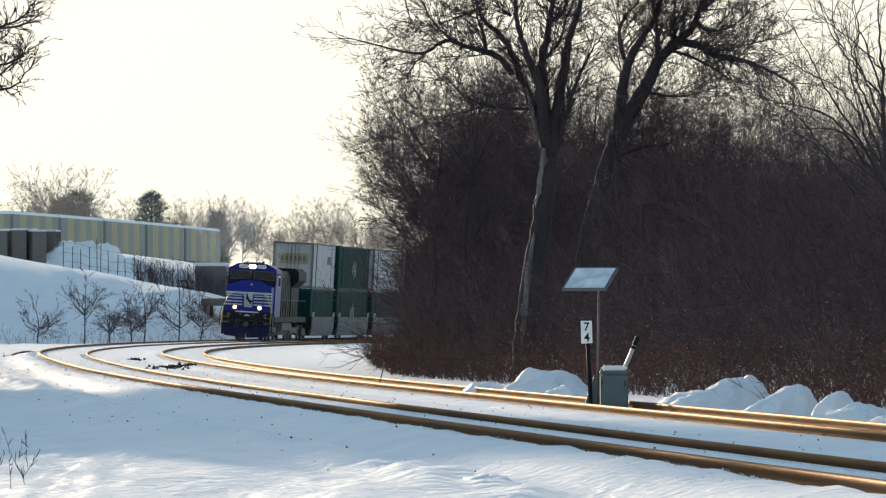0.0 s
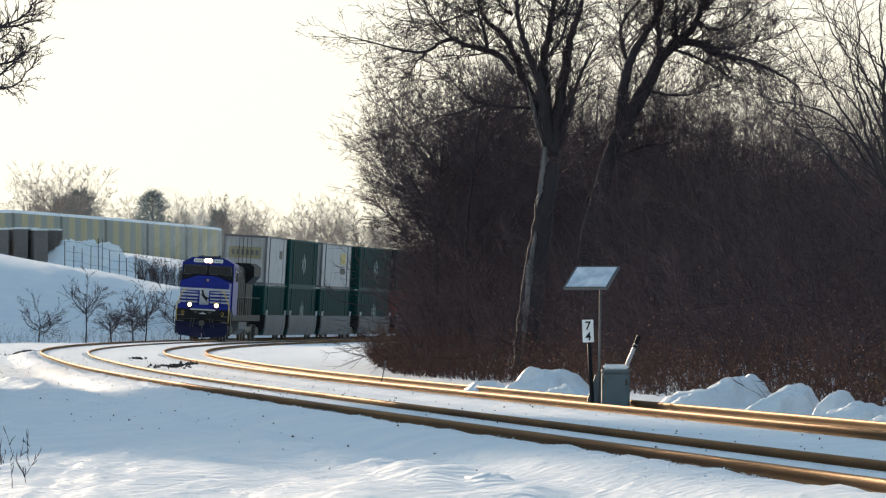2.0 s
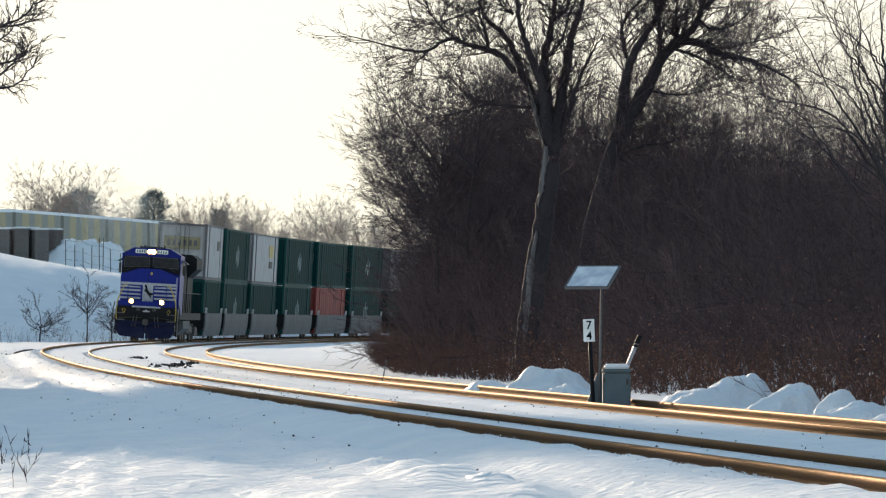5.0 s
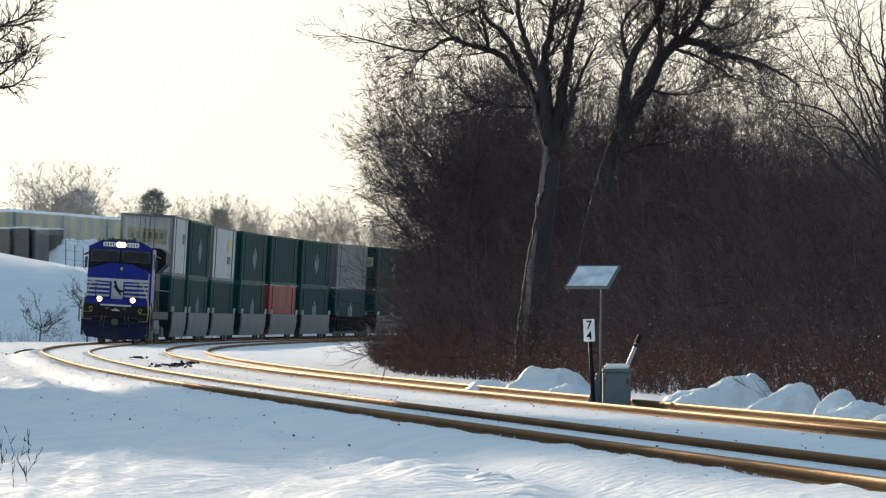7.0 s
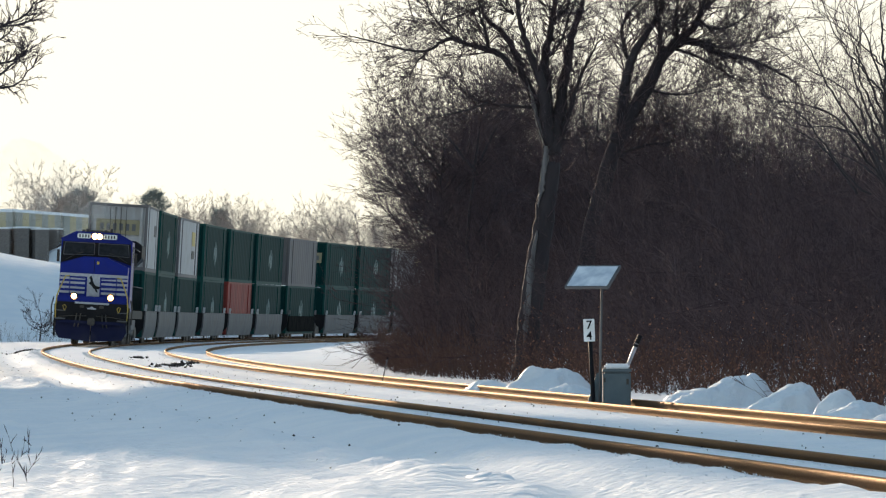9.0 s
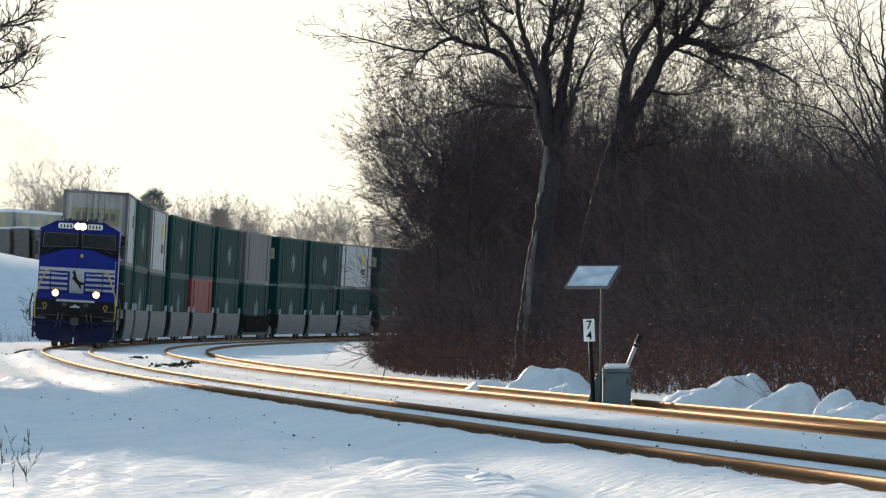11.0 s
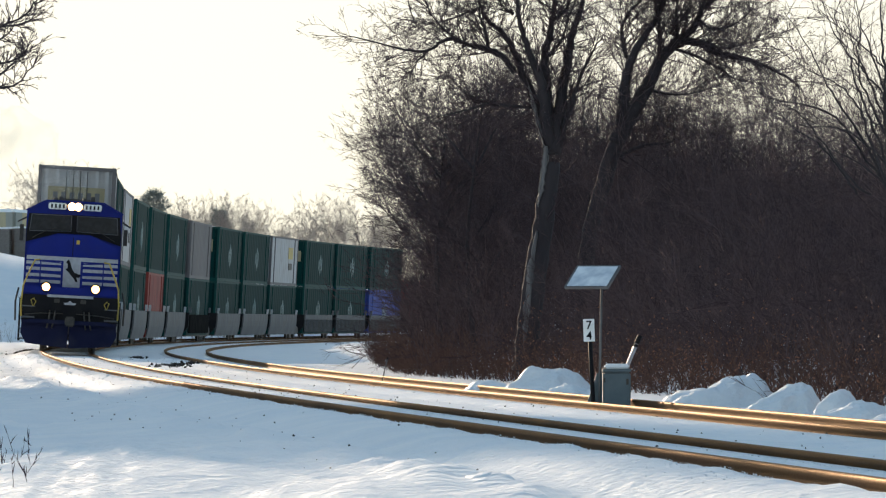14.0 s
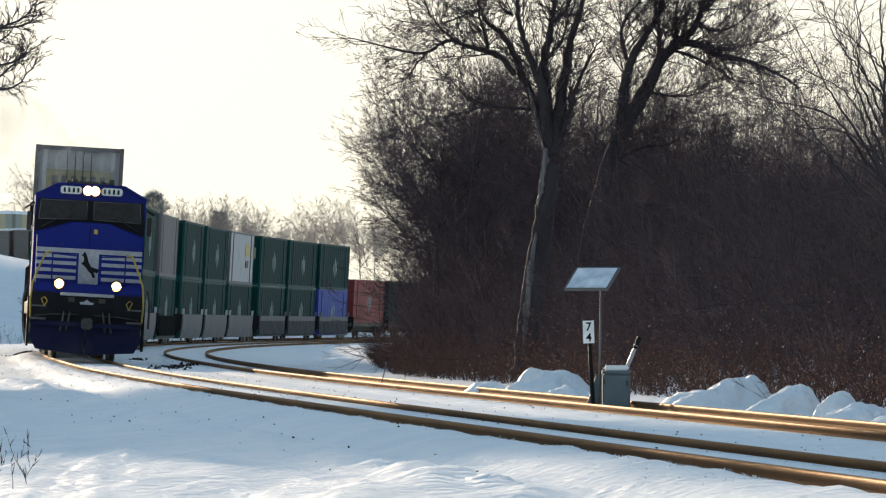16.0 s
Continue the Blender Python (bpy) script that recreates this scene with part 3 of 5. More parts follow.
    for z in (2.08, 2.27, 2.46, 2.64):
        for x0, x1 in ((-1.425, -0.33), (0.33, 1.425)):
            part("stripe", box(x0, x1, 0.012, -0.2, z, z + 0.095), WHITE, ob, "white stripe")
    part("nose_door", box(-0.27, 0.27, 0.02, -0.1, 1.98, 2.79, 0.01), WHITE, ob, "white centre door")
    part("emblem", prism([(-0.2, 2.16), (-0.15, 2.3), (-0.24, 2.28), (-0.3, 2.38), (-0.2, 2.4), (-0.08, 2.44), (0.0, 2.56), (0.05, 2.72), (0.11, 2.84), (0.2, 2.72), (0.14, 2.7),
                          (0.13, 2.58), (0.2, 2.52), (0.12, 2.46), (0.06, 2.4), (0.0, 2.32), (-0.08, 2.26), (-0.12, 2.16)], 0.02, 0.03), BLACK, ob, "black emblem")
    part("latch", box(-0.2, -0.1, 0.0, 0.02, 3.3, 3.42), YELLOW, ob)
    # cab
    part("cab", prism([(-1.50, 1.4), (1.50, 1.4), (1.50, 4.29), (0.9, 4.60), (-0.9, 4.60), (-1.50, 4.29)], -1.5, -4.7), BLUE, ob, "blue crew cab")
    part("roof_edge", prism([(-1.53, 4.27), (-1.53, 4.31), (-0.91, 4.63), (0.91, 4.63), (1.53, 4.31), (1.53, 4.27), (0.9, 4.58), (-0.9, 4.58)], -1.44, -1.5), BLUE, ob)
    part("nose_seam", box(-0.012, 0.012, 0.004, -0.02, 2.92, 3.5), BLACK, ob)
    part("window_mask", prism([(-1.49, 3.32), (-0.5, 3.62), (0.5, 3.62), (1.49, 3.32), (1.49, 3.66), (1.43, 4.2), (-1.43, 4.2), (-1.49, 3.66)], -1.485, -1.52), BLACK, ob, "black window surround")
    for sx in (-1, 1):
        part("windshield", prism([(sx * 0.1, 3.72), (sx * 0.1, 4.15), (sx * 1.33, 4.15), (sx * 1.37, 3.68)], -1.470, -1.484), GLASS, ob, "dark windshield pane")
        bm = bmesh.new()
        for a, b in (((0.09, 3.7), (0.09, 4.17)), ((0.09, 4.17), (1.34, 4.17)), ((1.34, 4.17), (1.39, 3.66)), ((1.39, 3.66), (0.09, 3.7))):
            add_tube(bm, [(sx * a[0], -1.47, a[1]), (sx * b[0], -1.47, b[1])], 0.014, 5)
        part("windshield_frame", bm, WELL_GREY, ob)
        part("wiper", tube([(sx * 1.3, -1.44, 3.45), (sx * 0.8, -1.44, 3.72), (sx * 0.55, -1.45, 3.78)], 0.012, 5), STEEL, ob)
        part("side_window", box(sx * 1.495, sx * 1.51, -2.6, -4.1, 3.45, 4.0), GLASS, ob)
        part("sunshade", prism([(sx * 1.48, 4.08), (sx * 1.78, 3.92), (sx * 1.78, 3.95), (sx * 1.48, 4.12)], -2.3, -3.9), STEEL, ob, "slanted sunshade over the side window")
        part("mirror", box(sx * 1.58, sx * 1.70, -2.25, -2.31, 3.35, 3.85, 0.01), STEEL, ob)
        board = part("number_board", box(sx * 0.27, sx * 0.84, -1.36, -1.44, 4.35, 4.55, 0.03), PLATE, ob, "lit white number board")
        for k in range(4):
            x = sx * (0.36 + k * 0.123)
            part("numeral_bar", box(x - 0.028, x + 0.028, -1.352, -1.37, 4.39, 4.51), BLACK, board, "black bar")
        lamp = part("ditch_light", tube([(sx * 0.77, 0.30, 1.96), (sx * 0.77, 0.50, 1.96)], [0.14, 0.165], 18), BLACK, ob, "ditch light in a round housing")
        part("reflector", disc(sx * 0.77, 0.49, 1.96, 0.125, 0.012), HALO_REFLECTOR, lamp, "warm glowing reflector that carries the lamp's halo")
        part("lens", disc(sx * 0.77, 0.495, 1.96, 0.07, 0.02), LAMP, lamp, "glowing lens")
    head = part("headlight", box(-0.25, 0.25, -1.36, -1.45, 4.33, 4.57, 0.05), BLACK, ob, "twin headlight on the cab roof")
    for x in (-0.1, 0.1):
        part("reflector", disc(x, -1.37, 4.45, 0.13, 0.016), HALO_REFLECTOR, head, "warm glowing reflector that carries the lamp's halo")
        part("lens", disc(x, -1.365, 4.45, 0.092, 0.02), LAMP, head, "glowing lens")
    # hand rails along the front and steps
    for sx in (-1, 1):
        part("handrail", tube([(sx * 1.0, 0.40, 2.78), (sx * 1.16, 0.46, 2.76), (sx * 1.34, 0.5, 2.35), (sx * 1.48, 0.52, 1.98), (sx * 1.52, 0.52, 1.5), (sx * 1.50, 0.52, 1.05)], 0.026, 8), YELLOW, ob, "bent yellow grab rail")
        for x in (0.32, 0.98):
            part("rail_post", tube([(sx * x, 0.42, 1.98), (sx * x, 0.42, 2.76)], 0.02, 6), BLUE, ob)
        part("front_rail", tube([(sx * 0.3, 0.42, 2.7), (sx * 1.0, 0.42, 2.74)], 0.018, 6), BLUE, ob)
        part("front_rail", tube([(sx * 0.3, 0.42, 2.36), (sx * 1.2, 0.42, 2.38)], 0.016, 6), BLUE, ob)
        for i in range(4):
            part("step", box(sx * 1.25, sx * 1.56, 0.15, -0.5, 0.35 + i * 0.3, 0.39 + i * 0.3), STEEL, ob)
        part("side_ladder", box(sx * 1.52, sx * 1.58, 0.25, -0.55, 0.3, 1.6), BLACK, ob)
        part("hose_rack", tube([(sx * 1.62, 0.3, 1.9), (sx * 1.7, 0.3, 1.5), (sx * 1.68, 0.3, 0.9)], 0.03, 6), STEEL, ob)
        for k in range(11):
            y = -5.4 - k * 1.45
            part("rail_post", tube([(sx * 1.47, y, 1.5), (sx * 1.47, y, 2.5)], 0.018, 5), BLACK, ob)
        part("side_rail", tube([(sx * 1.47, -5.0, 2.5), (sx * 1.47, -20.4, 2.5)], 0.02, 6), WELL_GREY, ob)
    # hood behind the cab
    part("long_hood", prism([(-1.0, 1.5), (1.0, 1.5), (1.0, 4.05), (0.8, 4.3), (-0.8, 4.3), (-1.0, 4.05)], -4.7, -15.2), BLACK, ob, "black engine hood")
    part("radiator", prism([(-1.05, 1.5), (1.05, 1.5), (1.05, 3.3), (1.5, 3.75), (1.5, 4.3), (1.2, 4.5), (-1.2, 4.5), (-1.5, 4.3), (-1.5, 3.75), (-1.05, 3.3)], -15.2, -19.9), BLACK, ob, "flared black radiator section")
    part("blower_housing", box(-1.25, 1.25, -4.75, -7.4, 1.5, 3.1, 0.04), BLACK, ob)
    for k in range(7):
        for sx in (-1, 1):
            part("hood_door", box(sx * 1.0, sx * 1.02, -7.7 - k * 1.05, -8.6 - k * 1.05, 1.75, 3.7, 0.01), BLACK, ob)
    part("exhaust_stack", box(-0.35, 0.35, -10.2, -11.2, 4.28, 4.55, 0.03), STEEL, ob)
    part("horn", tube([(0.35, -4.9, 4.55), (0.35, -4.5, 4.62)], [0.05, 0.11], 10), STEEL, ob)
    for x, h in ((-0.55, 0.2), (-0.3, 0.14), (0.45, 0.16), (0.62, 0.12)):
        part("antenna", tube([(x, -2.4, 4.6), (x, -2.4, 4.6 + h)], [0.09, 0.07], 8), STEEL, ob)
    part("air_conditioner", box(-0.5, 0.4, -2.8, -3.6, 4.58, 4.72, 0.03), STEEL, ob)
    return ob


LOCO = locomotive()
for one in LOCO.children_recursive:
    if one.type == "MESH" and not one.name.startswith(("wheelset", "truck")):
        for v in one.data.vertices:
            v.co.x *= 0.955
            v.co.z *= 0.985


def smoke():
    """Thin exhaust drifting off the stack: a few rigid puffs."""
    rng = np.random.RandomState(61)
    puffs = []
    for i in range(3):
        bm = bmesh.new()
        made = bmesh.ops.create_icosphere(bm, subdivisions=3, radius=1.0)
        for v in made["verts"]:
            v.co *= 1 + 0.5 * noise.noise(v.co * 1.3 + Vector((i * 7.0, 0, 0)))
        for f in bm.faces:
            f.smooth = True
        size = 0.8 + 0.5 * i
        for v in bm.verts:
            v.co *= size
        ob = tagged(part("smoke_puff", bm, SMOKE), "thin grey puff of diesel exhaust over the locomotive", "smoke", "exhaust smoke")
        puffs.append((ob, Vector((0.3 + 1.7 * i, -10.9 - 3.5 * i, 5.3 + 0.75 * i)), rng.uniform(0, 6.28)))
    return puffs


PUFFS = smoke()


# ---- trees and brush ----
def tree(name, label, limbs, y, rng, group="", depth=0.35, bark=BARK, twigs=TWIG, levels=((5, 0.5, 0.6, 0.55), (4, 0.5, 0.65, 0.6), (3, 0.5, 0.75, 0.65)), per=9, reach=1.7, fine=0.0045, stout=0.016):
    """A bare tree: limbs are tubes through (x, z) bends with a radius at the foot; they carry forking branches."""
    ob = empty(name, label, "tree", group)
    starts = []
    for k, (r, pts) in enumerate(limbs):
        lean = 0.0 if k == 0 else rng.uniform(-depth, depth)
        path, n = [], len(pts)
        for i in range((n - 1) * 5 + 1):
            f = i / 5
            a = min(int(f), n - 2)
            f -= a
            p0, p1, p2, p3 = (np.array(pts[max(0, min(n - 1, a + d))], float) for d in (-1, 0, 1, 2))
            q = 0.5 * (2 * p1 + (p2 - p0) * f + (2 * p0 - 5 * p1 + 4 * p2 - p3) * f * f + (3 * p1 - p0 - 3 * p2 + p3) * f ** 3)
            w = i / ((n - 1) * 5)
            path.append((q[0] + rng.normal(0, 0.012), y + lean * w * 2 + rng.normal(0, 0.02), q[1]))
        radii = [r * (1 - ((0.3 if r > 0.1 else 0.88) if k == 0 else 0.84) * i / (len(path) - 1)) * (1.15 if k == 0 and i == 0 else 1) * rng.uniform(0.93, 1.07) for i in range(len(path))]
        part("trunk" if k == 0 else "limb", tube(path, radii, 12 if r > 0.1 else 7), bark, ob)
        for i in range(len(path)):
            if k == 0 and i < len(path) * 0.55:
                continue
            for _ in range(int(per * 5 / len(path) + rng.uniform())):
                starts.append((path[i], radii[i], np.array(path[min(i + 1, len(path) - 1)]) - np.array(path[max(i - 1, 0)])))
    p = np.array([s[0] for s in starts])
    along = unit(np.array([s[2] for s in starts]))
    side = unit(np.cross(along, rng.normal(0, 1, (len(p), 3))))
    th = rng.normal(0.85, 0.25, len(p))[:, None]
    d = unit(along * np.cos(th) + side * np.sin(th) + np.array([0, 0, 0.12]))
    r = np.minimum(np.array([s[1] for s in starts]) * 0.35, stout)
    sticks("crown", branching(rng, p, d, rng.uniform(0.4, 1.0, len(p)) * reach, np.maximum(r, min(0.009, stout)), list(levels), up=0.05, wobble=0.15, fine=fine), twigs, ob)
    return ob


CROWN = ((4, 0.6, 0.6, 0.55), (4, 0.6, 0.6, 0.6), (2, 0.55, 0.7, 0.75))


def big_trees():
    rng = np.random.RandomState(21)
    one = tree("tree", "tall old tree with forked limbs and a peeling trunk", [
        (0.24, [(1.53, 0), (1.59, 0.97), (1.74, 1.94), (1.88, 2.91), (2.02, 3.98)]),
        (0.11, [(1.99, 4.11), (1.82, 4.72), (1.69, 5.17), (1.53, 5.53), (1.33, 6.03), (1.15, 6.39), (0.82, 6.69), (0.67, 7), (0.6, 7.56)]),
        (0.128, [(1.94, 4.26), (1.88, 5.07), (1.79, 5.58), (1.64, 5.93), (1.49, 6.34), (1.38, 6.8), (1.33, 7.56)]),
        (0.128, [(2, 4.36), (1.92, 5.32), (1.88, 5.93), (1.99, 6.44), (2.07, 6.9), (2.12, 7.56)]),
        (0.145, [(2.04, 4.16), (2.19, 5.07), (2.28, 5.68), (2.41, 6.34), (2.57, 6.9), (2.73, 7.56)]),
        (0.064, [(2.17, 4.26), (2.4, 5.07), (2.55, 5.53), (2.75, 5.98), (2.97, 6.34)]),
        (0.043, [(1.97, 6.01), (2.19, 6.26), (2.34, 6.69), (2.45, 7)]),
        (0.043, [(2.08, 6.69), (2.32, 6.92), (2.36, 7.25)]),
        (0.064, [(1.33, 5.68), (1.05, 6.01), (0.75, 6.14), (0.37, 6.23), (0.16, 6.33), (-0.09, 6.26), (-0.34, 6.1), (-0.75, 6.11), (-1.26, 6.24), (-1.76, 6.36)]),
        (0.03, [(0.37, 6.23), (0.06, 6.44), (-0.24, 6.74), (-0.4, 7.15)]),
        (0.043, [(0.8, 6.15), (0.77, 6.44), (0.65, 6.74), (0.63, 7.3)]),
        (0.025, [(0.72, 6.95), (0.27, 6.77), (-0.29, 6.63), (-0.65, 6.69)]),
        (0.038, [(1.71, 5.01), (1.23, 5.05), (0.82, 5.11), (0.52, 5.22), (0.27, 5.4), (0.06, 5.68)]),
        (0.025, [(0.82, 5.11), (0.42, 4.97), (0.01, 4.87), (-0.39, 4.81)]),
        (0.025, [(-0.34, 6.1), (-0.55, 5.88), (-0.7, 5.63)]),
        (0.034, [(1.31, 6.8), (1.08, 6.95), (0.98, 7.3)])], 128.0, rng, "old trees", per=7, reach=1.25, levels=CROWN)
    # the strip where the bark has gone
    bm = bmesh.new()
    for strip in ([(1.49, 0.38, 0.03), (1.55, 1.08, 0.1), (1.64, 1.94, 0.13), (1.73, 2.67, 0.02)],
                  [(1.76, 3.12, 0.02), (1.83, 3.5, 0.08), (1.89, 3.98, 0.09), (1.92, 4.28, 0.04)],
                  [(1.88, 4.28, 0.03), (1.78, 4.68, 0.06), (1.66, 5.16, 0.05), (1.58, 5.43, 0.015)]):
        q = []
        face = 127.77 if strip[0][1] < 1 else 127.81 if strip[0][1] < 4 else 127.84
        for (x0, z0, w0), (x1, z1, w1) in zip(strip, strip[1:]):
            for i in range(7):
                f = i / 6
                w = (w0 + (w1 - w0) * f) * rng.uniform(0.5, 1.0)
                x, z = x0 + (x1 - x0) * f + rng.normal(0, 0.006), z0 + (z1 - z0) * f
                q.append([bm.verts.new((x + a * w, b, z)) for a, b in ((-1, face + 0.07), (-0.5, face), (0.5, face), (1, face + 0.07))])
        for u, v in zip(q, q[1:]):
            for i in range(4):
                bm.faces.new((u[i], u[(i + 1) % 4], v[(i + 1) % 4], v[i]))
        bm.faces.new(q[0][::-1]), bm.faces.new(q[-1])
    bmesh.ops.recalc_face_normals(bm, faces=bm.faces)
    part("peeled_wood", bm, BARE_WOOD, one, "pale bare wood where the bark is gone")
    tree("tree", "leaning dark tree with long arching side branches", [
        (0.201, [(2.83, 0.05), (2.85, 1.09), (2.92, 2.48), (3.32, 4.05), (3.54, 4.71)]),
        (0.179, [(3.52, 4.65), (3.88, 5.32), (4.21, 5.87), (4.4, 6.29), (4.76, 6.7), (5.09, 6.98), (5.26, 7.37), (5.39, 7.92)]),
        (0.138, [(3.6, 4.93), (3.65, 5.38), (3.71, 5.93), (3.85, 6.42), (4.21, 6.98), (4.43, 7.37), (4.49, 7.92)]),
        (0.053, [(3.75, 6.34), (3.63, 6.76), (3.68, 7.14), (3.99, 7.53), (4.15, 7.8)]),
        (0.063, [(4.4, 6.29), (4.4, 6.86), (4.33, 7.37), (4.29, 7.86)]),
        (0.053, [(4.75, 6.68), (4.74, 7.25), (4.77, 7.8)]),
        (0.095, [(4.82, 6.72), (5.26, 6.65), (5.59, 6.45), (6.03, 6.37), (6.48, 6.23), (6.97, 5.99), (7.3, 5.76)]),
        (0.037, [(5.37, 6.7), (5.7, 6.56), (6.26, 6.68), (6.77, 6.79)]),
        (0.037, [(4.74, 6.54), (5.2, 6.37), (5.59, 6.17), (6.03, 5.91), (6.42, 5.87)]),
        (0.047, [(3.54, 4.33), (4.05, 4.55), (4.54, 4.61), (4.98, 4.82)]),
        (0.032, [(4.23, 5.68), (4.7, 5.6), (5.2, 5.65), (5.65, 5.81)]),
        (0.043, [(5.25, 7.33), (5.53, 7.55), (5.75, 7.8)]),
        (0.037, [(5.2, 7.14), (5.48, 6.95), (5.92, 7.03), (6.26, 7.31)])], 138.0, rng, "old trees", per=10, reach=1.4, levels=CROWN)
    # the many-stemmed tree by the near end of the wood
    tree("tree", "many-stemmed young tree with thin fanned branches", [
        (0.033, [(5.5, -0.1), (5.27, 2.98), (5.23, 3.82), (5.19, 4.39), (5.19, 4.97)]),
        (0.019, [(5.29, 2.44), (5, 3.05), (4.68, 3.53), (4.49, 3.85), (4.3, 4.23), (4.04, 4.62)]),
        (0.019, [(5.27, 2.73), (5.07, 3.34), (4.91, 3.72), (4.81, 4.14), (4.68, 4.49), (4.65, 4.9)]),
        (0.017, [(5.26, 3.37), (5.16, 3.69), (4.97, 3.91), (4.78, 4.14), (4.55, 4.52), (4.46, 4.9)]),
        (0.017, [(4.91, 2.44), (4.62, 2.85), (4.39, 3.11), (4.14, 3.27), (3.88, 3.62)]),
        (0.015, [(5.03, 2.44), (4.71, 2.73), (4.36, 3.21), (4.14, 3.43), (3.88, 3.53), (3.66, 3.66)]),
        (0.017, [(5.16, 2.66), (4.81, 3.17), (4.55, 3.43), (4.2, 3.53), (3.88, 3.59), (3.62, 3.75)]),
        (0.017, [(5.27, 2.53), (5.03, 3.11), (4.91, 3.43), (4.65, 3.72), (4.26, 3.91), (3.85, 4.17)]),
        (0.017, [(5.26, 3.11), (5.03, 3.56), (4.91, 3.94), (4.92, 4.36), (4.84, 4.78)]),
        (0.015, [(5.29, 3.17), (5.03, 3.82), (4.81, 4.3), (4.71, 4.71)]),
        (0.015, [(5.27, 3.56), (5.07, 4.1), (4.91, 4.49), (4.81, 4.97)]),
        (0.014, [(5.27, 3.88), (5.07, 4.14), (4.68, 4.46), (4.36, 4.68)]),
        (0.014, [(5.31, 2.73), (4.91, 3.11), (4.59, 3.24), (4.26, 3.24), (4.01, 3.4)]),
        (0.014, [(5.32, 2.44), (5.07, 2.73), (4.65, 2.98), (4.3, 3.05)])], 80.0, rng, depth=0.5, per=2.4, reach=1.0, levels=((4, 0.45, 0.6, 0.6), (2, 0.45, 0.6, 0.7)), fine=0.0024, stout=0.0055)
    # branch tips of a tree beside the tracks
    limbs = [(0.22, [(-10.6, -0.2), (-10.4, 3.0), (-10.2, 6.0), (-10.3, 9.0)])]
    for z0, x1, z1 in ((2.6, -8.6, 4.2), (3.5, -12.6, 6.0), (4.0, -8.2, 6.4), (4.5, -12.4, 7.6), (5.0, -9.0, 7.4), (5.5, -8.4, 8.2), (6.0, -11.8, 9.6), (6.5, -9.0, 9.4), (7.0, -10.0, 10.2), (5.6, -8.3, 7.0), (5.8, -12.8, 8.6), (6.2, -8.6, 8.6), (6.6, -12.2, 10.2), (7.2, -9.2, 10.6), (7.4, -11.2, 11.0), (6.9, -12.9, 9.4), (6.4, -9.6, 8.8), (7.6, -10.6, 11.4)):
        limbs.append((0.08, [(-10.4, z0), ((-10.4 + x1) / 2, (z0 + z1) / 2 + 0.3), (x1, z1)]))
    for pts in ([(-10.2, 3.4), (-8.2, 4.25), (-6.85, 4.36), (-6.32, 4.44), (-6.08, 4.72)], [(-8.2, 4.25), (-7.0, 4.45), (-6.5, 4.8), (-6.38, 5.0)],
                [(-10.2, 3.9), (-8.4, 4.6), (-6.8, 4.74), (-6.34, 4.85), (-6.15, 4.98)], [(-10.2, 4.3), (-8.2, 5.0), (-6.8, 5.3), (-6.3, 5.38), (-6.1, 5.56)],
                [(-10.2, 4.6), (-8.4, 5.1), (-6.8, 5.28), (-6.2, 5.52), (-6.05, 5.8)], [(-8.4, 5.1), (-7.2, 5.0), (-6.6, 5.1), (-6.35, 5.3)]):
        limbs.append((0.035, pts))
    tree("tree", "bare tree reaching thin branches over the snow", limbs, 100.0, rng, per=7, reach=0.5, depth=0.8, levels=((4, 0.55, 0.55, 0.6), (3, 0.55, 0.55, 0.7)), fine=0.006)

    limbs = [(0.22, [(-15.4, -0.2), (-15.3, 3.0), (-15.0, 6.0), (-15.2, 9.5)])]
    for z0, x1, z1 in ((3.0, -17.6, 5.4), (3.6, -12.9, 5.6), (4.5, -17.2, 7.4), (5.2, -13.0, 7.6), (6.0, -16.8, 9.2), (6.4, -13.6, 9.0)):
        limbs.append((0.08, [(-15.2, z0), ((-15.2 + x1) / 2, (z0 + z1) / 2 + 0.3), (x1, z1)]))
    tree("tree", "bare tree standing in the snow beside the line", limbs, 104.0, rng, per=11, reach=1.5, depth=1.6, levels=((6, 0.55, 0.5, 0.6), (5, 0.55, 0.5, 0.7)), fine=0.009)


big_trees()


def line_side_trees():
    """The row of bare trees whose long shadows lie over the snow and the near track."""
    rng = np.random.RandomState(91)
    made = None
    for x, y, h in ((-15.7, 128, 20.0), (-17.4, 133, 21.0), (-18.6, 127, 20.0), (-17.6, 140, 20.0), (-19.6, 136, 21.0), (-18.9, 131, 22.0), (-33.5, 146, 16.0)):
        if made is None:
            limbs = [(0.26, [(0, -0.3), (0.1, 4.0), (-0.1, 9.0), (0.1, 14.6)])]
            for k in range(28):
                z0 = 1.6 + 0.44 * k
                a = (1 if k % 2 else -1) * rng.uniform(0.9, 1.7) * (1 - 0.015 * k)
                limbs.append((0.09, [(0, z0), (a * 0.5, z0 + 0.8), (a, z0 + rng.uniform(1.4, 2.4))]))
            made = tree("tree", "bare tree standing in the snow beside the line", limbs, 0.0, rng, "trees beside the line", per=12, reach=1.3, depth=1.2, levels=((5, 0.55, 0.6, 0.6), (4, 0.55, 0.6, 0.7)), fine=0.016)
            made.matrix_world = pose(x, y, -0.2) @ Matrix.Scale(h / 15, 4)
            first = made
        else:
            m = pose(x, y, -0.2, 0, 0, rng.uniform(0, 360)) @ Matrix.Scale(h / 15, 4)
            one = copy_thing(first, m)
            one.scale = m.to_scale()


line_side_trees()


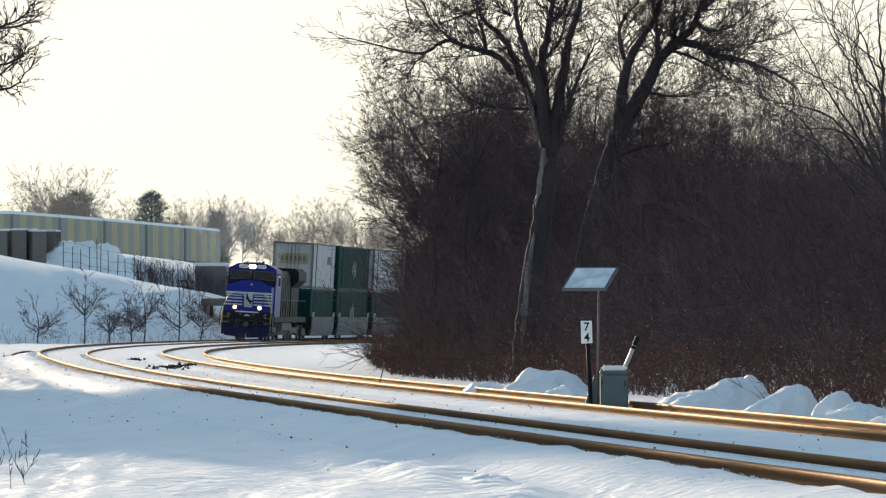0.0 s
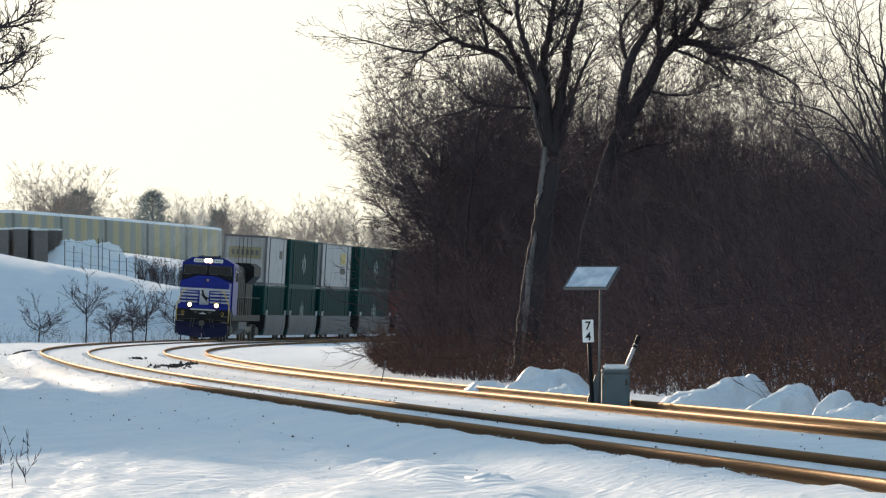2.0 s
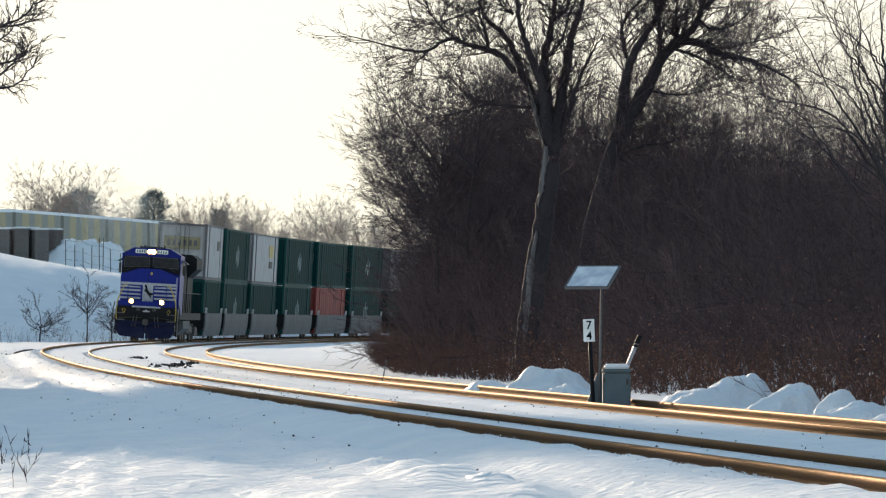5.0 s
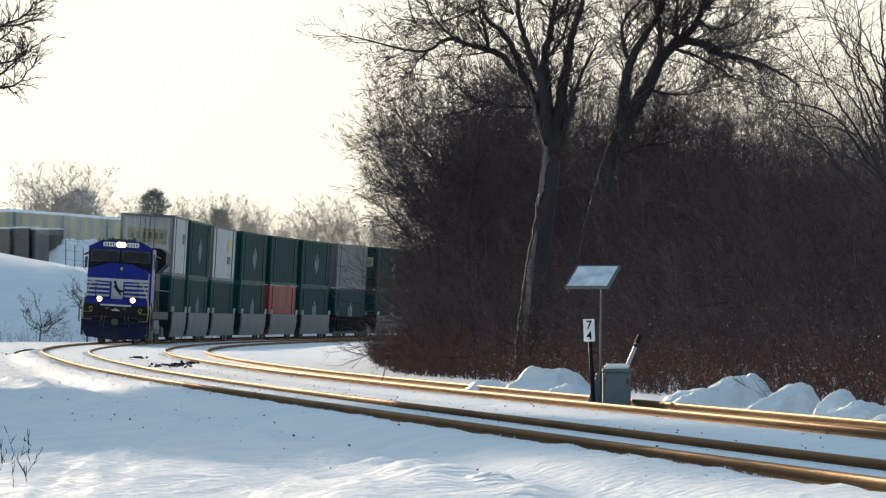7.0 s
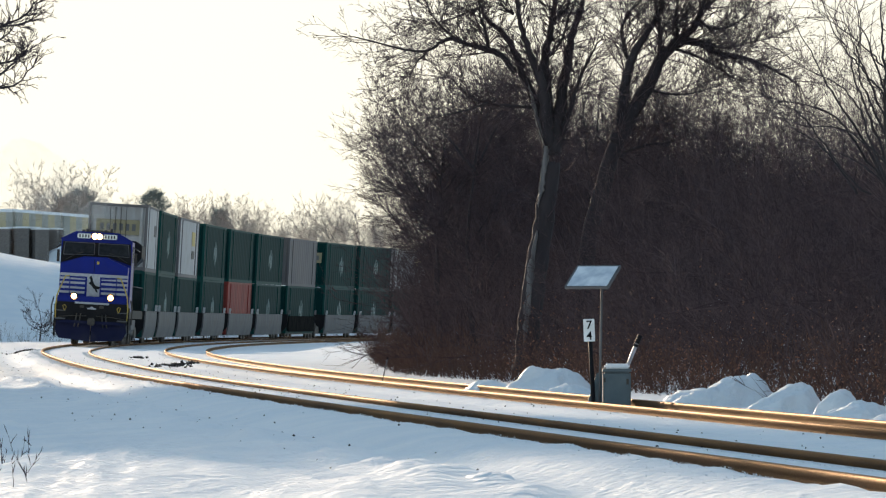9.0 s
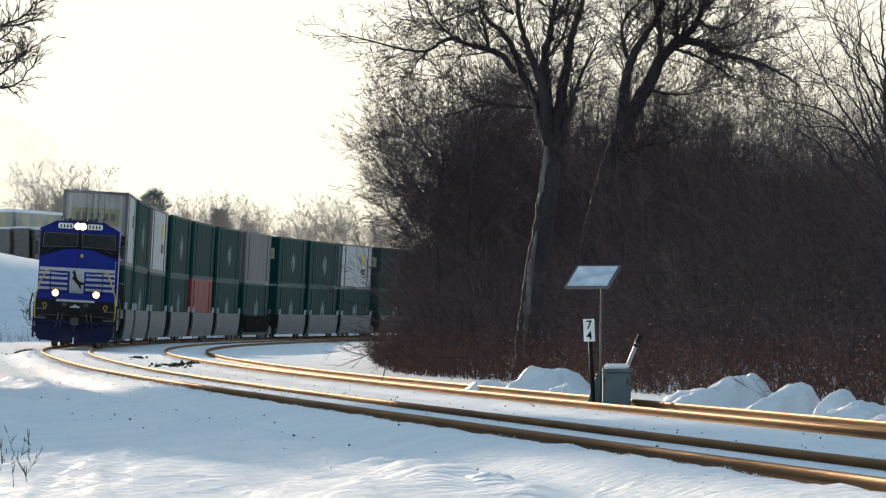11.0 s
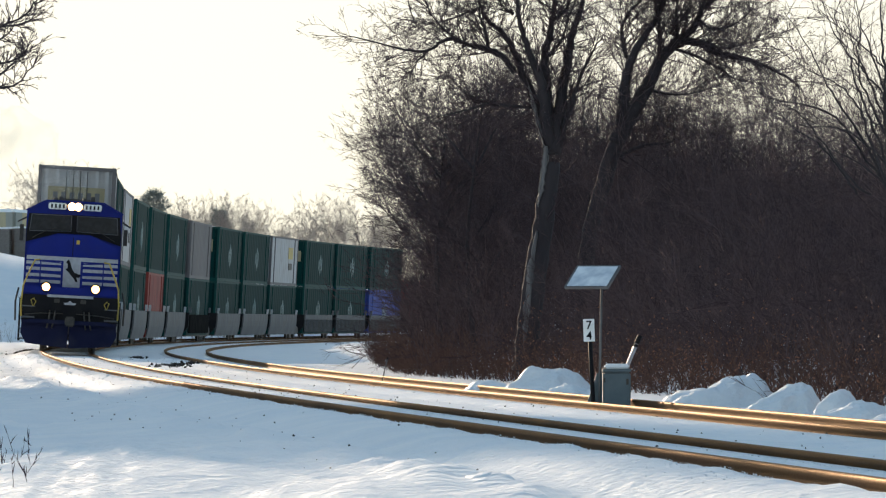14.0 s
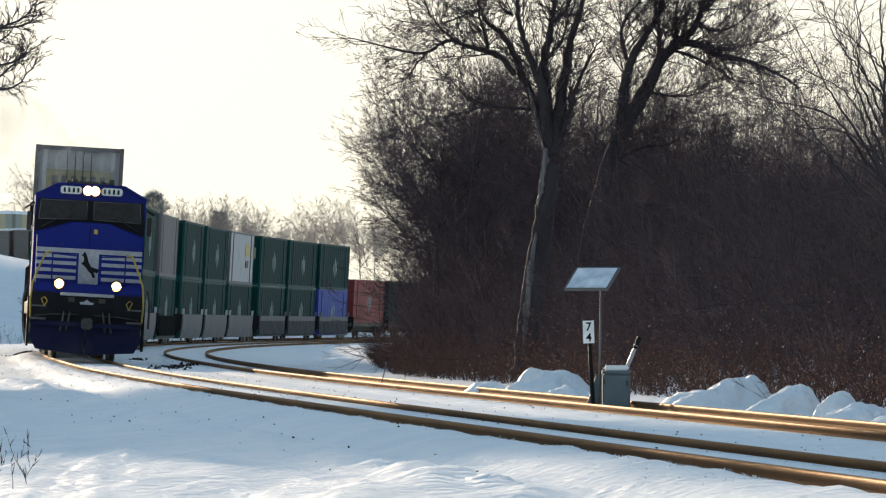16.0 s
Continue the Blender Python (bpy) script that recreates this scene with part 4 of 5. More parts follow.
def wood_trees():
    """Younger bare trees in the wood, each with its own crown."""
    rng = np.random.RandomState(8)
    for x, d, top, spread in ((-0.7, 160, 5.6, 1.6), (-0.2, 152, 6.9, 1.7), (-0.8, 176, 5.0, 1.7), (0.7, 150, 6.6, 1.3), (1.3, 158, 6.6, 1.3), (3.1, 150, 7.0, 1.3), (4.0, 152, 7.0, 1.4),
                              (5.0, 150, 6.3, 1.3), (5.9, 155, 5.8, 1.3), (6.8, 152, 5.2, 1.3), (7.8, 150, 5.0, 1.4), (8.8, 150, 5.0, 1.4), (9.8, 148, 5.2, 1.4), (0.0, 170, 6.0, 1.5), (2.2, 168, 6.4, 1.4),
                              (3.4, 172, 6.6, 1.5), (4.6, 176, 6.8, 1.5), (6.2, 170, 5.6, 1.5), (8.0, 178, 5.6, 1.5), (10.0, 175, 5.6, 1.5), (-0.6, 168, 6.6, 2.0), (-0.5, 182, 7.2, 2.0), (-0.2, 186, 7.6, 1.8), (0.6, 176, 7.0, 1.6), (1.5, 182, 7.0, 1.6), (2.6, 186, 7.2, 1.6), (5.4, 186, 7.0, 1.6), (7.0, 188, 6.4, 1.6), (9.0, 188, 6.2, 1.6), (0.2, 160, 7.4, 1.7), (1.0, 190, 8.6, 1.8), (2.0, 176, 8.2, 1.7), (3.0, 192, 8.8, 1.8), (3.8, 164, 7.6, 1.6), (4.4, 194, 8.6, 1.8), (5.6, 164, 7.0, 1.6), (6.4, 194, 8.0, 1.8), (7.6, 164, 6.2, 1.6), (5.2, 182, 8.0, 1.6), (6.1, 180, 7.9, 1.6), (7.3, 184, 8.0, 1.6), (8.4, 181, 7.8, 1.6), (9.5, 186, 8.2, 1.6), (10.6, 182, 8.2, 1.6), (11.5, 180, 8.4, 1.6)):
        if x > 4.8:
            top = min(top, 7.3 - 0.27 * x)
        x = max(x, -0.05)
        limbs = [(rng.uniform(0.05, 0.09), [(x, -0.1), (x + rng.normal(0, 0.12), top * 0.4), (x + rng.normal(0, 0.25), top * 0.9)])]
        for k in range(9):
            z0 = top * rng.uniform(0.42 if x < 0 else 0.15, 0.68)
            s = rng.choice([-1, 1]) * spread * rng.uniform(0.5, 1.1)
            limbs.append((rng.uniform(0.018, 0.035), [(x, z0), (x + s * 0.5, z0 + top * 0.13), (x + s, min(top, z0 + top * rng.uniform(0.15, 0.4)))]))
        tree("tree", "bare young tree in the dark wood", limbs, d + rng.uniform(-3, 3), rng, "trees of the wood", per=5, reach=1.35, depth=0.9,
             levels=((5, 0.55, 0.65, 0.55), (4, 0.55, 0.65, 0.65)), fine=0.0042)


wood_trees()


def thicket():
    rng = np.random.RandomState(4)
    n = 2500
    y = rng.uniform(70, 205, n)
    deep = rng.uniform(0, 1, n) ** 1.4
    x = line_x(y) + 7.8 - 0.9 * step(128, 150, y) + np.maximum(0, y - 146) * 0.072 + 0.3 * lumps(y, y, 9, 2) + deep * 16
    p = np.stack([x, y, ground_z(x, y) - 0.1], 1)
    d = unit(rng.normal(0, 0.33, (n, 3)) + np.array([-0.05, 0, 1.0]))
    tall = (1.3 + 3.3 * np.clip(deep * 4, 0, 1) + 0.013 * (y - 70)) * rng.uniform(0.6, 1.2, n)
    a = branching(rng, p, d, tall, rng.uniform(0.008, 0.022, n), [(9, 0.5, 0.55, 0.6), (6, 0.6, 0.6, 0.6)], up=0.02, wobble=0.24)
    tagged(sticks("thicket", a, BRUSH), "dense brown leafless brush along the track", "brush", kind="stuff")
    # low weeds and dead leaves at the wood's edge
    n = 2600
    y = rng.uniform(66, 190, n)
    x = line_x(y) + 7.0 - 0.4 * step(125, 140, y) + np.maximum(0, y - 150) * 0.045 + np.abs(rng.normal(0, 0.9, n))
    p = np.stack([x, y, ground_z(x, y) - 0.05], 1)
    d = unit(rng.normal(0, 0.4, (n, 3)) + np.array([-0.08, -0.1, 1.0]))
    a = branching(rng, p, d, rng.uniform(0.4, 1.25, n), rng.uniform(0.004, 0.008, n), [(6, 0.6, 0.5, 0.7)], wobble=0.25)
    tagged(sticks("weeds", a, material("weed_stems", (0.07, 0.042, 0.04), 0.9, spec=0.1, color2=(0.14, 0.082, 0.062), island=0.4)), "reddish brown dead weeds at the edge of the wood", "weeds", kind="stuff")
    n = 9000
    y = rng.uniform(66, 130, n)
    clump = lumps(y, y * 0.7, 3.0, 30)
    x = line_x(y) + 7.0 + np.abs(rng.normal(0, 0.8, n))
    c = np.stack([x, y, ground_z(x, y) + np.abs(rng.normal(0, 0.45, n)) * (1 + 0.7 * clump)], 1)
    u, v = unit(rng.normal(0, 1, (n, 3))), unit(rng.normal(0, 1, (n, 3)))
    s = rng.uniform(0.012, 0.03, n)[:, None]
    q = np.stack([c - u * s, c + v * s * 0.6, c + u * s, c - v * s * 0.6], 1).reshape(-1, 3)
    tagged(mesh_from("dead_leaves", q, np.arange(n * 4).reshape(-1, 4), DRY_LEAF), "dead brown leaves still hanging on the brush", "leaves", kind="stuff")


thicket()


def far_trees():
    rng = np.random.RandomState(15)
    made = []
    for k in range(4):
        limbs = [(0.1, [(0, -0.3), (0.2 * rng.normal(), 3.0), (0.4 * rng.normal(), 6.5), (0.5 * rng.normal(), 9.4)])]
        for j in range(9):
            z0 = rng.uniform(2.2, 6.5)
            s = rng.choice([-1, 1]) * rng.uniform(1.2, 3.4)
            limbs.append((0.06, [(0, z0), (s * 0.45, z0 + 1.5), (s, min(10.5, z0 + rng.uniform(2.5, 4.2)))]))
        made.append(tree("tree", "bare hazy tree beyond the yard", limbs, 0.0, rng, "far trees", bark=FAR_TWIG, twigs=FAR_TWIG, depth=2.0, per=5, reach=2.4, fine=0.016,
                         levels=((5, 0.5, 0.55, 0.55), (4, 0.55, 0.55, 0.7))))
    spots = []
    for px, top, d in ((45, 300, 560), (90, 278, 600), (135, 288, 620), (20, 345, 640), (165, 350, 650), (235, 340, 700), (262, 345, 720), (300, 330, 700), (330, 335, 690), (355, 345, 720), (385, 340, 680), (405, 330, 690),
                       (430, 340, 700), (455, 365, 720), (500, 380, 720), (520, 365, 640), (550, 345, 620), (580, 335, 600), (605, 345, 620), (635, 340, 640), (660, 350, 650), (480, 395, 760), (690, 360, 660)):
        spots.append((px, top, d if px > 490 else d + 300))
    for i, (px, top, d) in enumerate(spots):
        x = (px - 784) * d / FOCAL
        z0 = float(ground_z(np.array(x), np.array(float(d))))
        h = EYE_Z + (576 - top) * d / FOCAL - z0
        m = pose(x, d, z0, 0, 0, rng.uniform(-25, 25) + (180 if rng.uniform() < 0.5 else 0)) @ Matrix.Diagonal((h / 12 * rng.uniform(0.8, 1.0), h / 12, h / 12, 1))
        if i < 4:
            made[i].matrix_world = m
        else:
            t = copy_thing(made[i % 4], m)
            t.scale = m.to_scale()


far_trees()


def evergreens():
    rng = np.random.RandomState(33)
    for px, base, top, w, d in ((138, 385, 342, 84, 640), (105, 388, 355, 60, 645), (268, 398, 343, 70, 700), (385, 450, 378, 34, 720)):
        d += 290
        s = FOCAL / d
        x, zt, W = (px - 784) / s, EYE_Z + (576 - top) / s, w / s / 2
        z0 = float(ground_z(np.array(x), np.array(float(d))))
        ob = empty("evergreen", "dark hazy evergreen tree with a ragged crown", "tree", "evergreens")
        part("trunk", tube([(x, d, z0 - 0.2), (x, d, zt - 0.8)], [0.25, 0.06], 8), BARK, ob)
        n = 1800
        f = rng.uniform(0, 1, n)
        zz = z0 + 0.8 + (zt - z0 - 0.8) * f
        r = W * np.sqrt(np.clip(1 - f ** 1.7, 0.02, 1)) * rng.uniform(0.2, 1.08, n) * (1 + 0.25 * np.sin(f * 23 + x))
        a = rng.uniform(0, 2 * math.pi, n)
        p = np.stack([x + np.cos(a) * r, d + np.sin(a) * r, zz], 1)
        v = unit(np.stack([np.cos(a), np.sin(a), rng.normal(0.25, 0.3, n)], 1) + rng.normal(0, 0.4, (n, 3)))
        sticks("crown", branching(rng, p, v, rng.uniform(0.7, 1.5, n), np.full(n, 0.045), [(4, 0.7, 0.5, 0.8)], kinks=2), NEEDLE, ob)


evergreens()


def bank_bushes():
    rng = np.random.RandomState(77)
    for x, d, h, w in ((-21.3, 400, 3.9, 1.1), (-17.7, 398, 3.3, 0.9), (-15.55, 396, 4.6, 1.5), (-24.4, 404, 2.2, 1.2), (-19.9, 402, 1.7, 0.5), (-18.6, 402, 2.1, 0.5), (-14.6, 404, 2.2, 0.7)):
        limbs = [(0.05, [(x, -0.3), (x + rng.normal(0, 0.08), h * 0.5), (x + rng.normal(0, 0.15), h)])]
        for k in range(6):
            z0, s = h * rng.uniform(0.08, 0.5), rng.choice([-1, 1]) * w * rng.uniform(0.5, 1.0)
            limbs.append((0.028, [(x, z0), (x + s * 0.55, z0 + h * 0.12), (x + s, z0 + h * rng.uniform(0.22, 0.45))]))
        tree("bush", "bare bush at the foot of the snow bank", limbs, d, rng, "bushes at the bank", per=3, reach=1.2, depth=0.6, levels=((4, 0.4, 0.55, 0.6), (3, 0.45, 0.55, 0.7)), fine=0.009)
    n = 260
    px = rng.uniform(-60, 400, n)
    d = rng.uniform(398, 410, n)
    x = (px - 784) * d / FOCAL
    p = np.stack([x, d, ground_z(x, d) - 0.05], 1)
    v = unit(rng.normal(0, 0.3, (n, 3)) + np.array([0, 0, 1.0]))
    a = branching(rng, p, v, rng.uniform(0.2, 0.9, n) * rng.choice([1, 1, 1.7], n), np.full(n, 0.009), [(4, 0.45, 0.5, 0.8)])
    tagged(sticks("dead_grass", a, material("dead_grass", (0.2, 0.17, 0.14), 0.9, island=0.3)), "thin dead weeds along the foot of the snow bank", "weeds", kind="stuff")
    # scrub on the yard behind the crest
    n = 420
    x = rng.uniform(-21.5, -13.5, n)
    d = rng.uniform(466, 476, n)
    p = np.stack([x, d, ground_z(x, d) - 0.05], 1)
    v = unit(rng.normal(0, 0.25, (n, 3)) + np.array([0, 0, 1.0]))
    a = branching(rng, p, v, rng.uniform(0.7, 1.9, n), np.full(n, 0.013), [(5, 0.5, 0.5, 0.7), (3, 0.5, 0.5, 0.8)], fine=0.007)
    tagged(sticks("yard_scrub", a, BRUSH), "brown leafless scrub along the edge of the yard", "brush", kind="stuff")


bank_bushes()


# ---- beside the track ----
def snow_lump(name, label, x, y, rx, ry, h, seed, group, category="snow mound", rock=False):
    rng = np.random.RandomState(seed)
    n, k = 56, 20
    z0 = float(ground_z(np.array(x), np.array(float(y))))
    ph = rng.uniform(0, 6.28, 6)
    verts = [(x + 0.35 * rx * math.cos(ph[0]), y, z0 - 0.03 + h)]
    for j in range(1, k + 1):
        f = j / k
        for i in range(n):
            a = 2 * math.pi * i / n
            w = 1 + 0.22 * math.sin(2 * a + ph[0]) + 0.14 * math.sin(3 * a + ph[1]) + 0.06 * math.sin(7 * a + ph[2])
            hh = h * (1 - f ** 2.3) * (1 + 0.3 * math.sin(5 * f + 2 * a + ph[3]) * f + 0.1 * f * math.sin(11 * f + 3 * a + ph[4]))
            ridge = 0.05 * h * f * math.sin(9 * f * math.cos(a + ph[5]) + ph[2]) * (1 - f) + 0.012 * f * math.sin(23 * f + 5 * a)
            slide = 0.35 * rx * (1 - f) * math.cos(ph[0])
            verts.append((x + slide + rx * f * w * math.cos(a), y + ry * f * w * math.sin(a), z0 - 0.08 + hh + 0.05 * (1 - f) + ridge * (f < 0.99)))
    faces = [(0, 1 + i, 1 + (i + 1) % n) for i in range(n)]
    quads = [(1 + (j - 1) * n + i, 1 + j * n + i, 1 + j * n + (i + 1) % n, 1 + (j - 1) * n + (i + 1) % n) for j in range(1, k) for i in range(n)]
    bm = bmesh.new()
    vs = [bm.verts.new(v) for v in verts]
    for f in faces + quads:
        bm.faces.new([vs[i] for i in f]).smooth = True
    for v in bm.verts:
        v.co.z += 0.15 * h * noise.noise(v.co * 2.6) + 0.09 * h * noise.noise(v.co * 7.0) + 0.04 * h * noise.noise(v.co * 19.0)
        v.co.x += 0.06 * rx * noise.noise(v.co * 4.3)
    bmesh.ops.recalc_face_normals(bm, faces=bm.faces)
    ob = part(name, bm, SNOW)
    tagged(ob, label, category, group)
    if rock:
        bm = bmesh.new()
        for i in range(4):
            a = rng.uniform(0, 6.28)
            bmesh.ops.create_icosphere(bm, subdivisions=2, radius=1, matrix=Matrix.Translation((x + rx * 0.75 * math.cos(a), y - abs(ry * 0.6 * math.sin(a)), z0 + h * 0.2)) @ Matrix.Diagonal((rx * 0.3, ry * 0.3, h * 0.42, 1)))
        for v in bm.verts:
            v.co += Vector((0.03 * noise.noise(v.co * 9), 0, 0.03 * noise.noise(v.co * 7)))
        part("boulder", bm, ROCK, ob, "dark rock showing under the snow")
    return ob


def at_px(px, d):
    return (px - 784) * d / FOCAL


def mounds():
    for i, (px, d, w, h, rock) in enumerate(((868, 109, 0.45, 0.24, 0), (968, 108, 0.60, 0.42, 0), (1010, 104, 0.35, 0.2, 0), (1290, 90, 0.62, 0.42, 0), (1215, 91, 0.55, 0.25, 0), (1385, 83, 0.45, 0.40, 0),
                                             (1480, 80, 0.34, 0.34, 0), (1510, 76, 0.42, 0.26, 0), (1590, 74, 0.5, 0.2, 0), (925, 106, 0.4, 0.16, 0))):
        snow_lump("snow_mound", "rounded snow mound over rocks beside the track" if rock else "smooth rounded snow mound beside the track", at_px(px, d), d, w * 1.2, w * 1.5, h * 0.98, 40 + i, "snow mounds", rock=bool(rock))


    snow_lump("snow_mound", "low lump of broken snow crust", 0.25, 42.0, 0.26, 1.2, 0.05, 71, "snow mounds")


mounds()


def signal_box():
    d, s = 88.0, FOCAL / 88.0
    X = lambda px: (px - 784) / s
    Z = lambda py: EYE_Z - (py - 576.4) / s
    z0 = -0.35
    ob = empty("equipment_box", "grey-green steel equipment box with a snow cap", "equipment box")
    part("body", box(X(1063), X(1112), d, d + 0.42, z0, Z(662), 0.02), CASE, ob)
    part("lid", box(X(1062), X(1113), d - 0.02, d + 0.44, Z(662), Z(656), 0.01), CASE, ob)
    bm = box(X(1066), X(1110), d - 0.01, d + 0.42, Z(656), Z(647.5), 0.02)
    part("snow_cap", bm, SNOW, ob, "snow cap")
    part("door_hinge", box(X(1064), X(1067), d - 0.015, d + 0.01, Z(680), Z(672)), STEEL, ob)
    part("door_latch", box(X(1104), X(1108), d - 0.015, d + 0.01, Z(684), Z(674)), STEEL, ob)
    side = empty("signal_base", "dark slanted steel foot beside the equipment box", "bracket")
    part("plate", prism([(X(1026), z0), (X(1062), z0), (X(1062), Z(662)), (X(1052), Z(664))], d + 0.1, d + 0.16), CASE, side)
    rod = empty("marker_post", "leaning post wrapped in white and black tape", "post")
    part("post", tube([(X(1102), d + 0.2, Z(672)), (X(1107), d + 0.2, Z(650)), (X(1129), d + 0.2, Z(598))], 0.026, 8), WHITE, rod)
    for f in (0.62, 0.74, 0.82):
        px, py = 1107 + 22 * f, 650 - 52 * f
        part("tape", tube([(X(px), d + 0.2, Z(py)), (X(px + 2), d + 0.2, Z(py - 5))], 0.032, 8), BLACK, rod, "black tape")
    part("cap", tube([(X(1126.5), d + 0.2, Z(604)), (X(1129.5), d + 0.2, Z(597))], 0.031, 8), BLACK, rod, "black cap")
    sign = empty("number_sign", "white metal sign with black digits on a dark post", "sign")
    part("post", tube([(X(1047), d + 0.03, z0), (X(1040), d + 0.03, Z(600))], 0.028, 8), BLACK, sign)
    m = pose(X(1038), d - 0.02, Z(588), 0, -2, 12)
    plate = part("plate", box(-0.075, 0.075, -0.004, 0.004, -0.148, 0.148, 0.002), WHITE_SIGN, sign)
    plate.matrix_world = m
    for digit, z in (("7", 0.018), ("4", -0.122)):
        cu = bpy.data.curves.new("digit", "FONT")
        cu.body, cu.size, cu.align_x, cu.extrude, cu.offset = digit, 0.155, "CENTER", 0.002, 0.002
        ob2 = new("digit", cu)
        ob2.parent = plate
        ob2.matrix_local = pose(0, -0.007, z, 90, 0, 0)
        cu.materials.append(BLACK)
    sol = empty("solar_panel", "tilted solar panel dusted with snow on a thin steel pole", "solar panel")
    part("pole", tube([(X(1056), d + 0.1, z0), (X(1061), d + 0.1, Z(500))], 0.016, 8), WELL_GREY, sol)
    pan = part("panel", box(-0.3, 0.3, -0.24, 0.24, -0.012, 0.012, 0.004), PANEL, sol)
    pan.matrix_world = pose(X(1045), d + 0.1, Z(494), 0, 0, -25) @ pose(0, 0, 0, 34)
    f = bmesh.new()
    for x0, x1, y0, y1 in ((-0.31, 0.31, -0.255, -0.235), (-0.31, 0.31, 0.235, 0.255), (-0.312, -0.292, -0.235, 0.235), (0.292, 0.312, -0.235, 0.235)):
        add_box(f, x0, x1, y0, y1, -0.02, 0.018)
    part("frame", f, WELL_GREY, pan, "aluminium frame")
    part("snow_film", box(-0.285, 0.285, -0.228, 0.228, 0.013, 0.019), material("thin_snow", (0.45, 0.5, 0.58), 0.5, color2=(0.85, 0.87, 0.9), scale=4, fine=9), pan, "thin snow on the panel")
    stake = empty("marker_stake", "thin leaning grey stake with a dark tip", "stake")
    dd = 128.0
    part("shaft", tube([(at_px(672, dd), dd, -0.2), (at_px(681, dd), dd, 0.22)], 0.011, 6), WELL_GREY, stake)
    part("tip", tube([(at_px(681, dd), dd, 0.22), (at_px(682, dd), dd, 0.27)], 0.014, 6), BLACK, stake)


WHITE_SIGN = material("sign_white", (0.78, 0.78, 0.76), 0.5, scale=6)
signal_box()


def debris():
    """Dark ballast showing through the snow, and weeds before the camera."""
    rng = np.random.RandomState(50)
    c, s = [], []
    for px, py, w, h, n in ((35, 632, 0.28, 2.0, 90), (315, 648, 0.5, 4.5, 150), (240, 637, 0.2, 2.0, 40)):
        d = FOCAL * (EYE_Z + 0.13) / (py - 576.4)
        x = at_px(px, d) + rng.normal(0, w * 0.5, n)
        y = d + rng.normal(0, h, n)
        c.append(np.stack([x, y, ground_z(x, y) + rng.uniform(-0.005, 0.03, n)], 1)), s.append(rng.uniform(0.02, 0.06, n))
    y = rng.uniform(45, 260, 380)
    x = line_x(y) - 2.2 + rng.normal(0, 0.45, 380)
    c.append(np.stack([x, y, ground_z(x, y) + 0.004], 1)), s.append(rng.uniform(0.005, 0.016, 380))
    y = rng.uniform(45, 200, 500)
    x = line_x(y) + rng.uniform(-0.6, 4.6, 500)
    c.append(np.stack([x, y, ground_z(x, y) + 0.004], 1)), s.append(rng.uniform(0.005, 0.018, 500))
    c, s = np.concatenate(c), np.concatenate(s)
    n = len(c)
    base = np.array([[1, 0, 0], [-0.5, 0.9, 0], [-0.6, -0.8, 0.1], [0.1, 0.1, 0.9], [0, 0, -0.5]])
    v = c[:, None] + base[None] * s[:, None, None] * rng.uniform(0.6, 1.3, (n, 5, 1))
    f = np.array([[0, 1, 3], [1, 2, 3], [2, 0, 3], [1, 0, 4], [2, 1, 4], [0, 2, 4]])
    tagged(mesh_from("ballast_stones", v.reshape(-1, 3), (np.arange(n)[:, None, None] * 5 + f[None]).reshape(-1, 3), BALLAST), "dark ballast stones showing through the snow", "stones", kind="stuff")
    # crumbled snow thrown up along the rails
    n = 9000
    y = 38 + 190 * rng.uniform(0, 1, n) ** 1.6
    k = rng.choice(4, n, p=[0.4, 0.25, 0.2, 0.15])
    x = line_x(y) + np.array([-0.9, -0.62, 0.6, 3.12])[k] + rng.normal(0, 0.05, n) - 0.12 * (k == 0) * rng.exponential(1, n)
    c = np.stack([x, y, ground_z(x, y) + 0.002], 1)
    s = rng.uniform(0.004, 0.016, n) * rng.uniform(0.5, 1.3, n) * (0.5 + 0.7 * step(50, 110, y))
    v = c[:, None] + base[None] * s[:, None, None] * rng.uniform(0.7, 1.4, (n, 5, 1))
    tagged(mesh_from("snow_crumbs", v.reshape(-1, 3), (np.arange(n)[:, None, None] * 5 + f[None]).reshape(-1, 3), SNOW), "crumbled snow clods along the rails", "snow", kind="stuff")
    n = 13
    y = rng.uniform(43, 60, n)
    x = at_px(rng.uniform(-10, 60, n), y)
    p = np.stack([x, y, ground_z(x, y) - 0.02], 1)
    a = branching(rng, p, unit(rng.normal(0, 0.35, (n, 3)) + np.array([0, 0, 1.0])), rng.uniform(0.1, 0.32, n), np.full(n, 0.003), [(3, 0.5, 0.5, 0.8)])
    tagged(sticks("weed_stalks", a, TWIG), "thin dry weed stalks standing in the snow", "weeds", kind="stuff")


debris()


